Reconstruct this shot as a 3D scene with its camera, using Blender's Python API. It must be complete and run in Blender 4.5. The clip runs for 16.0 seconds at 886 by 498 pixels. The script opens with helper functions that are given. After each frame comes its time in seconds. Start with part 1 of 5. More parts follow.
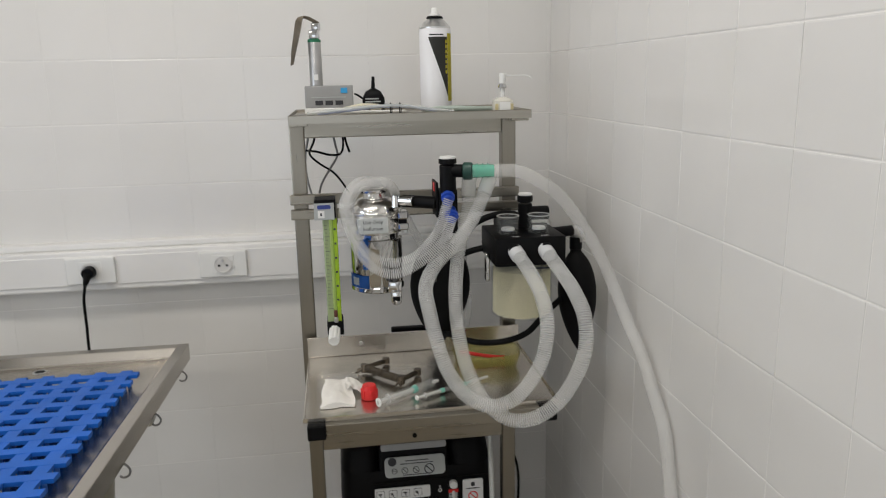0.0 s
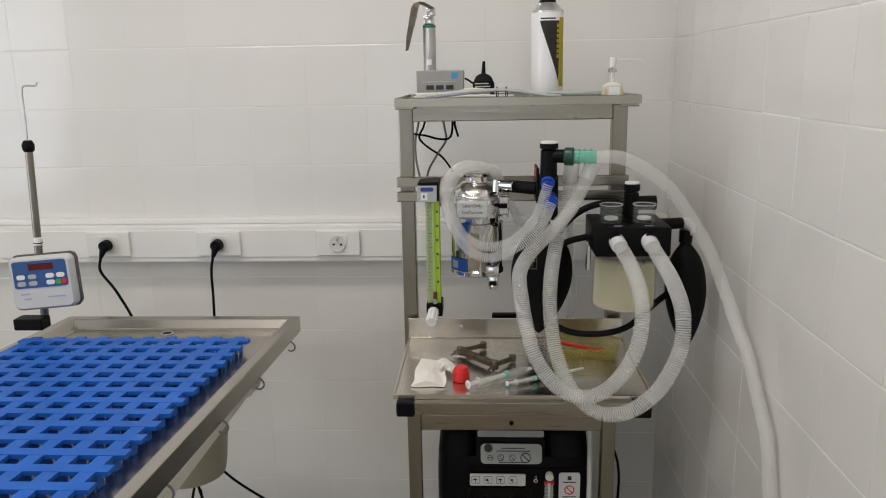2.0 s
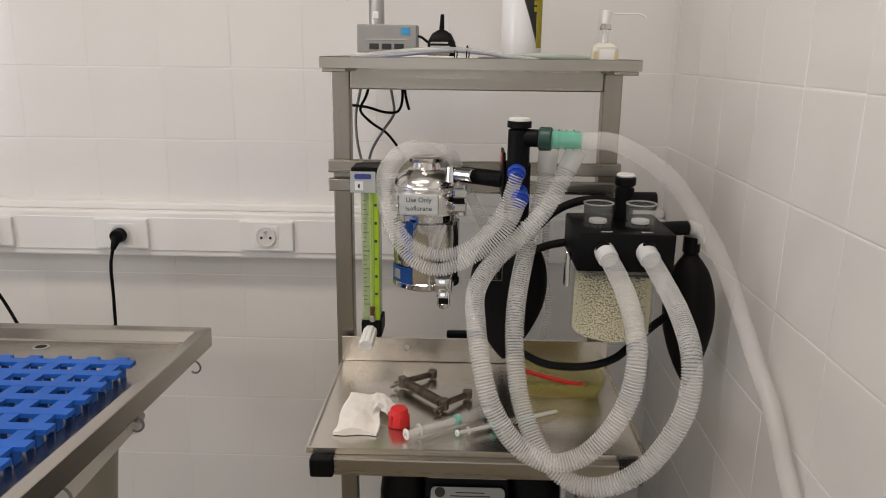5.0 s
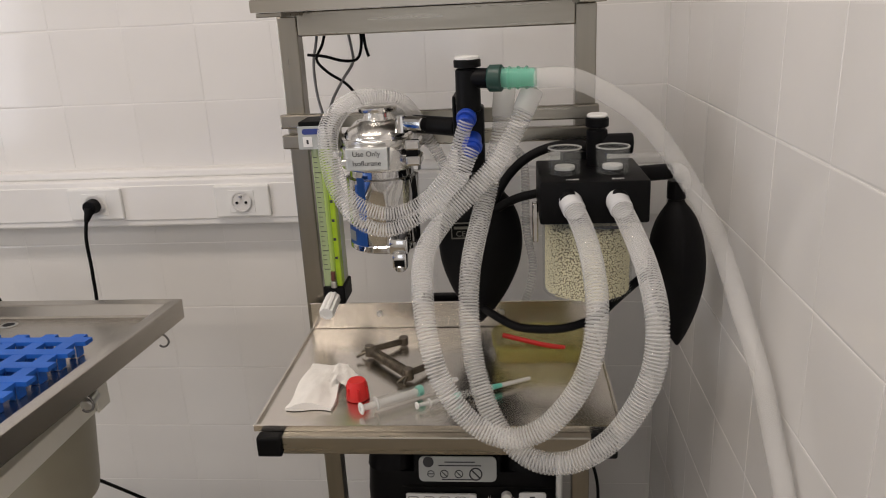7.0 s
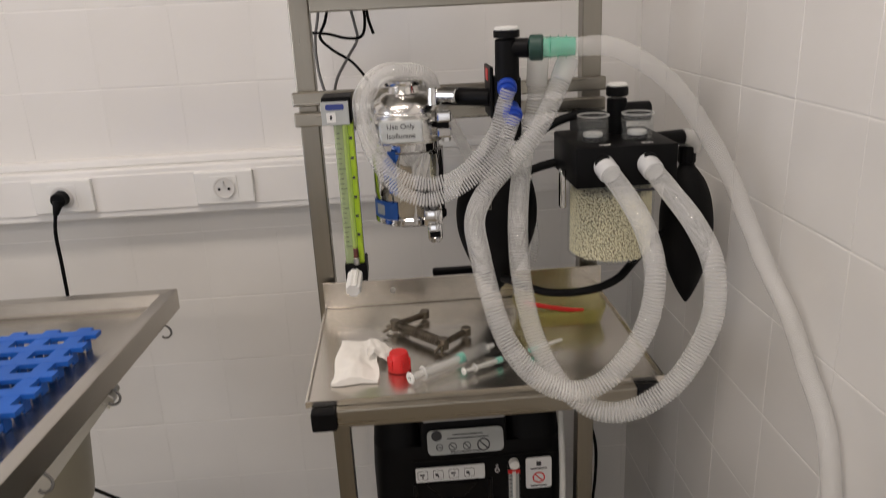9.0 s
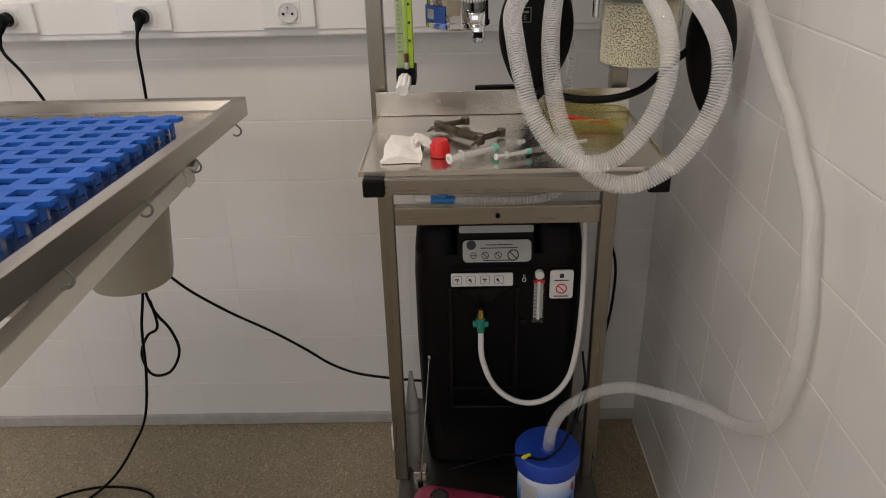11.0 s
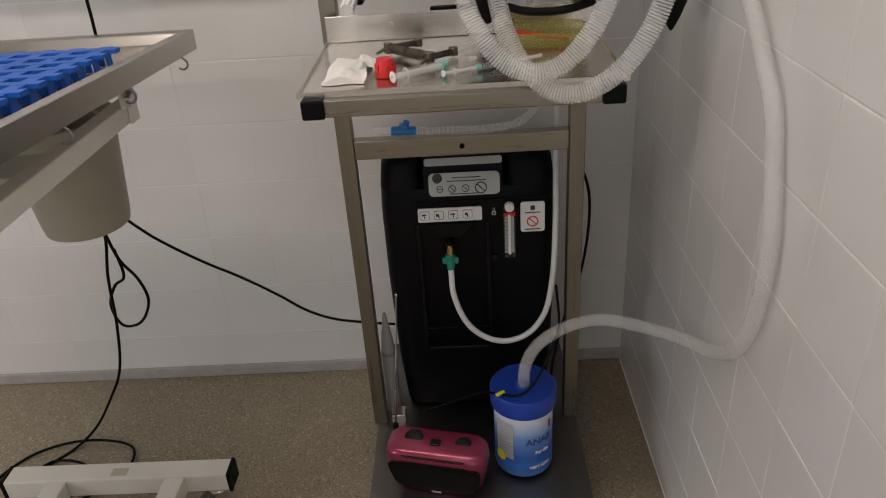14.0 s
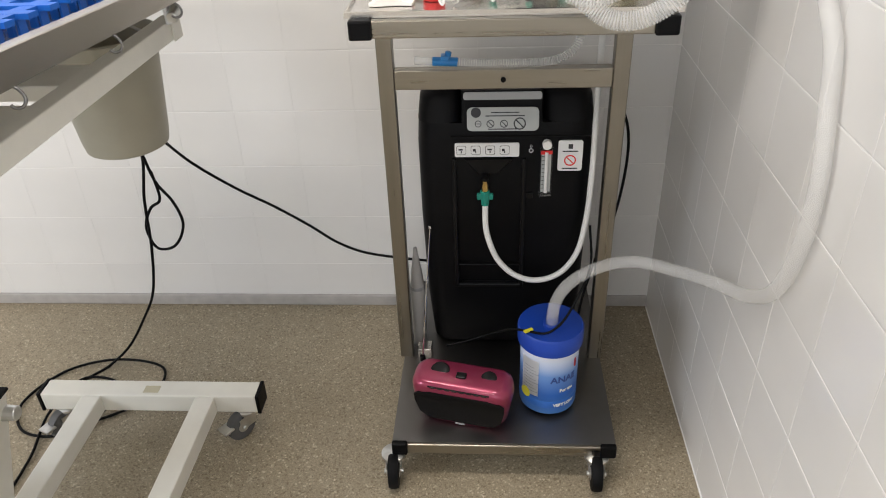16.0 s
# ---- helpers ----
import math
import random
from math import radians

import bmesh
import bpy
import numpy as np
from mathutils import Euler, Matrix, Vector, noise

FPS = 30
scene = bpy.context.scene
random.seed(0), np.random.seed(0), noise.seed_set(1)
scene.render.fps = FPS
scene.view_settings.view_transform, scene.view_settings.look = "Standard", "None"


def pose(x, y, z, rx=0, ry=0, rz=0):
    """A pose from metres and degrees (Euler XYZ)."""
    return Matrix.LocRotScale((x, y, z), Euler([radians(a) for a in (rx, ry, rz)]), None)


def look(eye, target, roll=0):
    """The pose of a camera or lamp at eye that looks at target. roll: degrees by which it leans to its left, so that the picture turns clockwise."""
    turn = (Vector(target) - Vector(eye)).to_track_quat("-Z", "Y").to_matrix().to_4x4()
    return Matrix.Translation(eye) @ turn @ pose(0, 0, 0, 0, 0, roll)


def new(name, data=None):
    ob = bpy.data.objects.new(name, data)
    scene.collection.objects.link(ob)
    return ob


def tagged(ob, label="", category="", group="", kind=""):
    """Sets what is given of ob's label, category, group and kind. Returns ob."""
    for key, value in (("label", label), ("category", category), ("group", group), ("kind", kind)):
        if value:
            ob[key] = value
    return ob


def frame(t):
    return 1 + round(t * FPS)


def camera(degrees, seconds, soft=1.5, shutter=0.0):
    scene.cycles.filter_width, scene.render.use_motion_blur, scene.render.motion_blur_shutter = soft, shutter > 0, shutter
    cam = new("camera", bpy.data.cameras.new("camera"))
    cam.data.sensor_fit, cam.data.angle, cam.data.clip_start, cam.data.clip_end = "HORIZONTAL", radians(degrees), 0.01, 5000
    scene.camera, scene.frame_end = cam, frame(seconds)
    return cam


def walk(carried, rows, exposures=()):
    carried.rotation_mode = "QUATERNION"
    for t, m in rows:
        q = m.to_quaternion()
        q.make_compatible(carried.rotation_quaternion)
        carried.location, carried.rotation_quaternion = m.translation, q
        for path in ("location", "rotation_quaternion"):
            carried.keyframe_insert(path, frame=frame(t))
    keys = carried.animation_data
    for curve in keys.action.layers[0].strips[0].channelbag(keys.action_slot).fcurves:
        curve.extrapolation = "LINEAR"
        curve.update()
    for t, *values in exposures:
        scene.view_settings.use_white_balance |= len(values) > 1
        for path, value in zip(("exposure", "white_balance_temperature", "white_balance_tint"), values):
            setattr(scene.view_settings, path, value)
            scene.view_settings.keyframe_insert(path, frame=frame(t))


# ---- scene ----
cam = camera(61.4, 16.0, soft=1.0, shutter=0.4)
PATH = [
    (0, (-0.553, -1.901, 1.574), (-0.282, 0.029, 1.126), -1.2),
    (0.5, (-0.475, -1.894, 1.571), (-0.386, 0.062, 1.162), -2.4),
    (1, (-0.476, -1.916, 1.554), (-0.5, 0.041, 1.14), 0.6),
    (1.5, (-0.48, -1.91, 1.547), (-0.531, 0.039, 1.099), -0.3),
    (2, (-0.475, -1.907, 1.553), (-0.577, 0.038, 1.098), -1.0),
    (2.5, (-0.468, -1.896, 1.54), (-0.591, 0.049, 1.088), -2.4),
    (3, (-0.441, -1.853, 1.522), (-0.563, 0.091, 1.071), -1.8),
    (3.5, (-0.444, -1.768, 1.516), (-0.446, 0.165, 1.001), 1.3),
    (4, (-0.456, -1.666, 1.525), (-0.432, 0.267, 1.011), 0.5),
    (4.2, (-0.457, -1.642, 1.525), (-0.425, 0.292, 1.016), 0.9),
    (6.3, (-0.344, -1.494, 1.497), (-0.55, 0.418, 0.945), -0.5),
    (6.5, (-0.337, -1.482, 1.494), (-0.507, 0.424, 0.915), -1.4),
    (7, (-0.303, -1.481, 1.493), (-0.485, 0.412, 0.873), -2.8),
    (7.5, (-0.31, -1.487, 1.509), (-0.558, 0.406, 0.912), -2.5),
    (8, (-0.347, -1.48, 1.507), (-0.525, 0.425, 0.924), -1.1),
    (8.5, (-0.426, -1.478, 1.506), (-0.462, 0.431, 0.911), -3.5),
    (9, (-0.495, -1.512, 1.474), (-0.395, 0.379, 0.831), -2.8),
    (9.5, (-0.515, -1.558, 1.424), (-0.387, 0.286, 0.66), -2.1),
    (10, (-0.528, -1.602, 1.375), (-0.474, 0.204, 0.517), -3.2),
    (10.2, (-0.526, -1.619, 1.368), (-0.506, 0.181, 0.495), -2.7),
    (12.3, (-0.435, -1.801, 1.38), (-0.528, 0.003, 0.521), -2.3),
    (12.5, (-0.439, -1.799, 1.386), (-0.539, 0.015, 0.551), -2.7),
    (13, (-0.427, -1.797, 1.383), (-0.525, 0.015, 0.541), -2.3),
    (13.5, (-0.414, -1.764, 1.33), (-0.503, 0.03, 0.449), -1.5),
    (14, (-0.404, -1.682, 1.294), (-0.474, 0.07, 0.332), -3.9),
    (14.5, (-0.416, -1.667, 1.287), (-0.497, 0.063, 0.286), -3.1),
    (15, (-0.417, -1.676, 1.267), (-0.517, 0.035, 0.235), -3.6),
    (15.5, (-0.422, -1.693, 1.269), (-0.539, -0.004, 0.204), -3.7),
    (16, (-0.432, -1.701, 1.266), (-0.559, -0.017, 0.196), -2.3),
]
EXPOSURES = [(0.0, -0.16, 6520, 10), (1.5, -0.20, 6640, 10), (2.5, -0.18, 6720, 12), (3.5, -0.18, 6820, 14), (4.0, -0.16, 6890, 14.5), (6.5, -0.14, 7020, 16.5), (9.0, -0.13, 7040, 17),
             (10.0, -0.18, 7120, 18), (12.5, -0.12, 7010, 15.5), (14.0, -0.16, 6900, 16.5), (14.5, -0.11, 6860, 16), (15.0, 0.26, 6710, 14), (15.5, 0.61, 6610, 13), (16.0, 0.84, 6560, 12)]
walk(cam, [(t, look(eye, target, roll)) for t, eye, target, roll in PATH], EXPOSURES)

# ---- light and exposure ----
world = bpy.data.worlds.new("room_world")
world.use_nodes = True
world.node_tree.nodes["Background"].inputs[0].default_value = (0.8, 0.9, 1.0, 1)
world.node_tree.nodes["Background"].inputs[1].default_value = 0.3
scene.world = world


def lamp(name, m, sx, sy, watts, colour):
    data = bpy.data.lights.new(name, "AREA")
    data.shape, data.size, data.size_y, data.energy, data.color = "RECTANGLE", sx, sy, watts, colour
    ob = new(name, data)
    ob.matrix_world = m
    return ob


# two fluorescent ceiling fittings, and the daylight of a window on the left and of one behind the camera
lamp("fluorescent_lamp", pose(-1.0, -1.0, 2.66), 1.2, 0.25, 16.4, (1.0, 0.95, 0.88))
lamp("fluorescent_lamp", pose(-1.6, -2.9, 2.66), 1.2, 0.25, 16.4, (1.0, 0.95, 0.88))
lamp("window_daylight", look((-3.3, -2.2, 1.5), (0, -1.2, 0.9)), 1.3, 1.3, 24.0, (0.82, 0.9, 1.0))
lamp("window_daylight", look((-0.75, -4.0, 1.25), (-0.35, 0, 0.70)), 1.2, 1.0, 5.5, (0.88, 0.94, 1.0))

# ---- materials ----


def mat(name, colour, rough=0.5, metal=0.0, vary=0.08, scale=8.0, bump=0.0, bump_scale=60.0, fine=0.0, stretch=(1, 1, 1),
        coat=0.0, transmission=0.0, alpha=1.0, per_object=0.0, rough_vary=0.0, ior=1.45, spec=0.5, contrast=None):
    m = bpy.data.materials.new(name)
    m.use_nodes = True
    nt = m.node_tree
    n, link = nt.nodes, nt.links
    b = n["Principled BSDF"]
    b.inputs["Roughness"].default_value, b.inputs["Metallic"].default_value = rough, metal
    b.inputs["Coat Weight"].default_value, b.inputs["Transmission Weight"].default_value = coat, transmission
    b.inputs["Specular IOR Level"].default_value = spec
    b.inputs["Alpha"].default_value, b.inputs["IOR"].default_value = alpha, ior
    co = n.new("ShaderNodeTexCoord")
    mp = n.new("ShaderNodeMapping")
    mp.inputs["Scale"].default_value = stretch
    link.new(co.outputs["Object"], mp.inputs[0])
    big = n.new("ShaderNodeTexNoise")
    big.inputs["Scale"].default_value, big.inputs["Detail"].default_value = scale, 5
    small = n.new("ShaderNodeTexNoise")
    small.inputs["Scale"].default_value, small.inputs["Detail"].default_value = bump_scale, 4
    for t in (big, small):
        link.new(mp.outputs[0], t.inputs["Vector"])
    total = n.new("ShaderNodeMath")
    total.operation = "MULTIPLY_ADD"
    link.new(small.outputs[0], total.inputs[0])
    total.inputs[1].default_value = fine
    link.new(big.outputs[0], total.inputs[2])
    ramp = n.new("ShaderNodeMapRange")
    ramp.inputs[1].default_value, ramp.inputs[2].default_value = 0.3, 0.7 + fine
    if contrast:
        ramp.inputs[1].default_value, ramp.inputs[2].default_value = contrast
    ramp.inputs[3].default_value, ramp.inputs[4].default_value = 1 - vary, 1 + vary
    link.new(total.outputs[0], ramp.inputs[0])
    value = ramp.outputs[0]
    if per_object:
        info = n.new("ShaderNodeObjectInfo")
        r2 = n.new("ShaderNodeMapRange")
        r2.inputs[3].default_value, r2.inputs[4].default_value = 1 - per_object, 1 + per_object
        link.new(info.outputs["Random"], r2.inputs[0])
        mul = n.new("ShaderNodeMath")
        mul.operation = "MULTIPLY"
        link.new(value, mul.inputs[0]), link.new(r2.outputs[0], mul.inputs[1])
        value = mul.outputs[0]
    vm = n.new("ShaderNodeVectorMath")
    vm.operation = "SCALE"
    vm.inputs[0].default_value = colour
    link.new(value, vm.inputs["Scale"])
    link.new(vm.outputs[0], b.inputs["Base Color"])
    if rough_vary:
        r3 = n.new("ShaderNodeMapRange")
        r3.inputs[1].default_value, r3.inputs[2].default_value = 0.3, 0.7
        r3.inputs[3].default_value, r3.inputs[4].default_value = max(0.02, rough - rough_vary), rough + rough_vary
        link.new(big.outputs[0], r3.inputs[0])
        link.new(r3.outputs[0], b.inputs["Roughness"])
    if bump:
        bp = n.new("ShaderNodeBump")
        bp.inputs["Strength"].default_value, bp.inputs["Distance"].default_value = bump, 0.002
        link.new(small.outputs[0], bp.inputs["Height"])
        link.new(bp.outputs[0], b.inputs["Normal"])
    return m


def clear(name, colour, see, rough=0.12):
    """Thin plastic: part glossy body, part see-through."""
    m = mat(name, colour, rough, vary=0.04)
    nt = m.node_tree
    b, out = nt.nodes["Principled BSDF"], nt.nodes["Material Output"]
    tr, mix = nt.nodes.new("ShaderNodeBsdfTransparent"), nt.nodes.new("ShaderNodeMixShader")
    tr.inputs[0].default_value = (*[min(1, c * 0.3 + 0.7) for c in colour], 1)
    mix.inputs[0].default_value = see
    nt.links.new(b.outputs[0], mix.inputs[1]), nt.links.new(tr.outputs[0], mix.inputs[2])
    nt.links.new(mix.outputs[0], out.inputs[0])
    return m


TILE = mat("glazed_white_tile", (0.735, 0.722, 0.70), 0.16, vary=0.025, scale=5, bump=0.12, bump_scale=14, per_object=0.013, coat=0.2)
GROUT = mat("cement_grout", (0.81, 0.795, 0.77), 0.7, vary=0.06, scale=9, bump=0.3, bump_scale=300)
PAINT = mat("white_wall_paint", (0.78, 0.77, 0.75), 0.6, vary=0.03, scale=3, bump=0.1, bump_scale=200)
STEEL = mat("brushed_steel", (0.315, 0.290, 0.245), 0.30, 1.0, vary=0.05, scale=5, bump=0.05, bump_scale=120, stretch=(1, 20, 20), rough_vary=0.05)
STEEL_Z = mat("brushed_steel_upright", (0.275, 0.252, 0.212), 0.32, 1.0, vary=0.05, scale=5, bump=0.05, bump_scale=120, stretch=(20, 20, 1), rough_vary=0.05)
SHEET = mat("brushed_steel_sheet", (0.70, 0.665, 0.615), 0.25, 1.0, vary=0.02, scale=4, bump=0.006, bump_scale=160, stretch=(1, 16, 16))
PAN = mat("brushed_steel_pan", (0.50, 0.47, 0.425), 0.27, 1.0, vary=0.03, scale=4, bump=0.008, bump_scale=160, stretch=(16, 1, 16))
# dull steel, its colour lowered further for the shadow over the trolley's base
DULL = mat("dull_base_sheet_shaded", (0.20, 0.195, 0.19), 0.38, 1.0, vary=0.15, scale=7, bump=0.1, bump_scale=120, rough_vary=0.1)
SATIN = mat("satin_chrome", (0.74, 0.73, 0.71), 0.20, 1.0, vary=0.05, scale=30, bump=0.02, bump_scale=300)
CHROME = mat("polished_chrome", (0.62, 0.62, 0.62), 0.06, 1.0, vary=0.04, scale=10)
ZINC = mat("zinc_plated_metal", (0.62, 0.62, 0.61), 0.3, 1.0, vary=0.15, scale=40)
BLACK = mat("black_plastic", (0.0035, 0.0035, 0.004), 0.46, vary=0.2, scale=12, bump=0.1, bump_scale=500, spec=0.13)
BLACK_GLOSS = mat("black_gloss_plastic", (0.005, 0.005, 0.0055), 0.3, vary=0.15, scale=12, spec=0.2)
RUBBER = mat("black_rubber", (0.005, 0.005, 0.0055), 0.6, vary=0.3, scale=15, bump=0.15, bump_scale=200, spec=0.14)
GREY_RUBBER = mat("grey_rubber", (0.10, 0.10, 0.10), 0.6, vary=0.2, scale=20)
WHITE = mat("white_plastic", (0.76, 0.76, 0.74), 0.38, vary=0.03, scale=10)
CREAM = mat("cream_powder_coat", (0.72, 0.70, 0.63), 0.4, vary=0.05, scale=12, bump=0.1, bump_scale=300)
BUCKET = mat("grey_beige_plastic", (0.34, 0.318, 0.25), 0.45, vary=0.06, scale=10)
BLUE = mat("blue_plastic", (0.010, 0.112, 0.50), 0.45, vary=0.10, scale=14, bump=0.08, bump_scale=250, spec=0.25)
BLUE_LID = mat("blue_lid_plastic", (0.008, 0.05, 0.36), 0.38, vary=0.08, scale=10)
RED = mat("red_plastic", (0.62, 0.02, 0.02), 0.38, vary=0.08, scale=20)
GREEN = clear("green_clear_plastic", (0.22, 0.70, 0.53), 0.60)
DARK_GREEN = mat("dark_green_plastic", (0.012, 0.05, 0.04), 0.4)
TEAL = mat("teal_plastic", (0.01, 0.24, 0.18), 0.35)
BRASS = mat("brass", (0.55, 0.36, 0.12), 0.3, 1.0, vary=0.1, scale=40)
MILKY = clear("milky_hose_plastic", (0.87, 0.87, 0.855), 0.79, 0.10)
MILKY_RIB = clear("milky_hose_rib", (0.91, 0.91, 0.895), 0.66, 0.10)
CLEAR = clear("clear_hose_plastic", (0.86, 0.86, 0.85), 0.93, 0.04)
CLEAR_RIB = clear("clear_hose_rib", (0.93, 0.93, 0.92), 0.63, 0.04)
FROST = clear("frosted_plastic", (0.84, 0.84, 0.82), 0.58, 0.25)
CUFF = clear("milky_cuff_plastic", (0.84, 0.85, 0.86), 0.32, 0.22)
GLASS = clear("clear_acrylic", (0.85, 0.87, 0.86), 0.955, 0.03)

# ---- mesh helpers ----


SHIFT = Vector((0, 0, 0))


def shift(x=0.0, y=0.0, z=0.0):
    """Sets how far the things that follow are moved as a group."""
    SHIFT[:] = (x, y, z)


def part(name, bm, material, parent=None, label="", smooth=None, second=None):
    me = bpy.data.meshes.new(name)
    bmesh.ops.translate(bm, vec=SHIFT, verts=bm.verts)
    bmesh.ops.recalc_face_normals(bm, faces=bm.faces)
    bm.to_mesh(me)
    bm.free()
    me.materials.append(material)
    if second:
        me.materials.append(second)
    if smooth is not None:
        me.shade_smooth()
        me.set_sharp_from_angle(angle=radians(smooth))
    ob = new(name, me)
    if parent is not None:
        ob.parent = parent
        root = parent
        inv = Matrix()
        while root is not None:
            if root.data is None:
                inv = root.matrix_basis.inverted()
            root = root.parent
        if parent.data is None:
            ob.matrix_parent_inverse = inv
    if label:
        ob["label"] = label
    return ob


def thing(name, base, label, category, group=""):
    ob = new(name)
    ob.empty_display_size = 0.03
    ob.matrix_basis = Matrix.Translation(Vector(base) + SHIFT)
    return tagged(ob, label, category, group)


def box(x0, x1, y0, y1, z0, z1, bevel=0.0, seg=2, m=None, into=None):
    bm = bmesh.new()
    bmesh.ops.create_cube(bm, size=1)
    bmesh.ops.scale(bm, vec=(abs(x1 - x0), abs(y1 - y0), abs(z1 - z0)), verts=bm.verts)
    if bevel:
        bmesh.ops.bevel(bm, geom=bm.edges[:], offset=bevel, segments=seg, affect="EDGES", profile=0.5)
    bmesh.ops.translate(bm, vec=((x0 + x1) / 2, (y0 + y1) / 2, (z0 + z1) / 2), verts=bm.verts)
    if m is not None:
        bmesh.ops.transform(bm, matrix=m, verts=bm.verts)
    return add(into, bm)


def add(into, bm):
    if into is None:
        return bm
    me = bpy.data.meshes.new("tmp")
    bm.to_mesh(me)
    bm.free()
    into.from_mesh(me)
    bpy.data.meshes.remove(me)
    return into


def lathe(profile, m=None, seg=28, into=None, ends=True):
    """Turns (radius, height) pairs about z; m places it."""
    bm = bmesh.new()
    rings = []
    for r, z in profile:
        rings.append([bm.verts.new((r * math.cos(2 * math.pi * k / seg), r * math.sin(2 * math.pi * k / seg), z)) for k in range(seg)])
    for a, b in zip(rings, rings[1:]):
        for k in range(seg):
            bm.faces.new((a[k], a[(k + 1) % seg], b[(k + 1) % seg], b[k]))
    if ends:
        bm.faces.new(rings[0]), bm.faces.new(rings[-1])
    if m is not None:
        bmesh.ops.transform(bm, matrix=m, verts=bm.verts)
    return add(into, bm)


def rod(p0, p1, r0, r1=None, seg=16, into=None, rim=0.12):
    p0, p1 = Vector(p0), Vector(p1)
    r1 = r0 if r1 is None else r1
    d = (p1 - p0)
    m = Matrix.Translation(p0) @ d.to_track_quat("Z", "Y").to_matrix().to_4x4()
    h, e = d.length, min(r0, r1) * rim
    return lathe([(r0 - e, 0), (r0, e), (r1, h - e), (r1 - e, h)], m, seg, into)


def spline(points, step):
    """Evenly spaced points on a smooth curve through the given ones."""
    p = [Vector(q) for q in points]
    p = [p[0] * 2 - p[1]] + p + [p[-1] * 2 - p[-2]]
    dense = []
    for a, b, c, d in zip(p, p[1:], p[2:], p[3:]):
        t0, t1 = 0.0, max((b - a).length, 1e-5) ** 0.5
        t2 = t1 + max((c - b).length, 1e-5) ** 0.5
        t3 = t2 + max((d - c).length, 1e-5) ** 0.5
        for k in range(40):
            t = t1 + (t2 - t1) * k / 40
            a1, a2, a3 = a.lerp(b, t / t1), b.lerp(c, (t - t1) / (t2 - t1)), c.lerp(d, (t - t2) / (t3 - t2))
            b1, b2 = a1.lerp(a2, t / t2), a2.lerp(a3, (t - t1) / (t3 - t1))
            dense.append(b1.lerp(b2, (t - t1) / (t2 - t1)))
    dense.append(p[-2])
    out, acc = [dense[0]], 0.0
    for q, r in zip(dense, dense[1:]):
        seg = (r - q).length
        while acc + seg >= step:
            f = (step - acc) / seg
            q = q.lerp(r, f)
            out.append(q.copy())
            seg = (r - q).length
            acc = 0.0
        acc += seg
    return out


def sweep(points, radius, step=0.008, seg=10, into=None, caps=True, rib=0.0):
    """A tube along a smooth curve; radius is a number or a function of (distance, whole length)."""
    pts = spline(points, step)
    n = len(pts)
    bm = bmesh.new()
    rings = []
    t_prev, up = None, Vector((0.13, 0.07, 1)).normalized()
    for i, q in enumerate(pts):
        t = (pts[min(i + 1, n - 1)] - pts[max(i - 1, 0)]).normalized()
        if t_prev is None:
            up = (up - t * up.dot(t))
            if up.length < 0.1:
                up = Vector((1, 0, 0)) - t * t.x
            up.normalize()
        else:
            up = (t_prev.rotation_difference(t) @ up).normalized()
        t_prev = t
        side = t.cross(up)
        r = radius(i * step, n * step) if callable(radius) else radius
        rings.append([bm.verts.new(q + (up * math.cos(2 * math.pi * k / seg) + side * math.sin(2 * math.pi * k / seg)) * r) for k in range(seg)])
    for i, (a, b) in enumerate(zip(rings, rings[1:])):
        crest = rib and math.cos(2 * math.pi * (i + 0.5) * step / rib) < -0.2
        for k in range(seg):
            bm.faces.new((a[k], a[(k + 1) % seg], b[(k + 1) % seg], b[k])).material_index = 1 if crest else 0
    if caps:
        bm.faces.new(rings[0]), bm.faces.new(rings[-1])
    return add(into, bm)


def ribbed(r, depth, pitch, smooth_ends=0.03):
    def f(s, whole):
        if s < smooth_ends or s > whole - smooth_ends:
            return r
        return r - depth * (0.5 + 0.5 * math.cos(2 * math.pi * s / pitch))
    return f


def letters(text, size, m, material, parent=None, name="lettering", extrude=0.0002, bend=None, align="CENTER", bold=0.0):
    cu = bpy.data.curves.new("text", "FONT")
    cu.offset = bold
    cu.body, cu.size, cu.align_x, cu.align_y, cu.extrude = text, size, align, "CENTER", extrude
    tmp = bpy.data.objects.new("text", cu)
    scene.collection.objects.link(tmp)
    me = bpy.data.meshes.new_from_object(tmp.evaluated_get(bpy.context.evaluated_depsgraph_get()))
    bm = bmesh.new()
    bm.from_mesh(me)
    bpy.data.objects.remove(tmp), bpy.data.curves.remove(cu), bpy.data.meshes.remove(me)
    if bend:
        for v in bm.verts:
            a, r = v.co.x / bend, bend + v.co.z
            v.co = Vector((r * math.sin(a), v.co.y, r * math.cos(a)))
    bmesh.ops.transform(bm, matrix=m, verts=bm.verts)
    return part(name, bm, material, parent)


def rounded_plate(w, h, t, r, m, seg=5):
    """A flat plate in x and z with round corners, its front towards -y."""
    bm = bmesh.new()
    rim = []
    for cx, cz, a0 in ((w / 2 - r, h / 2 - r, 0), (-w / 2 + r, h / 2 - r, 90), (-w / 2 + r, -h / 2 + r, 180), (w / 2 - r, -h / 2 + r, 270)):
        for k in range(seg + 1):
            a = radians(a0 + 90 * k / seg)
            rim.append((cx + r * math.cos(a), cz + r * math.sin(a)))
    front = [bm.verts.new((x, -t, z)) for x, z in rim]
    back = [bm.verts.new((x, 0, z)) for x, z in rim]
    bm.faces.new(front), bm.faces.new(back)
    for k in range(len(rim)):
        j = (k + 1) % len(rim)
        bm.faces.new((front[k], front[j], back[j], back[k]))
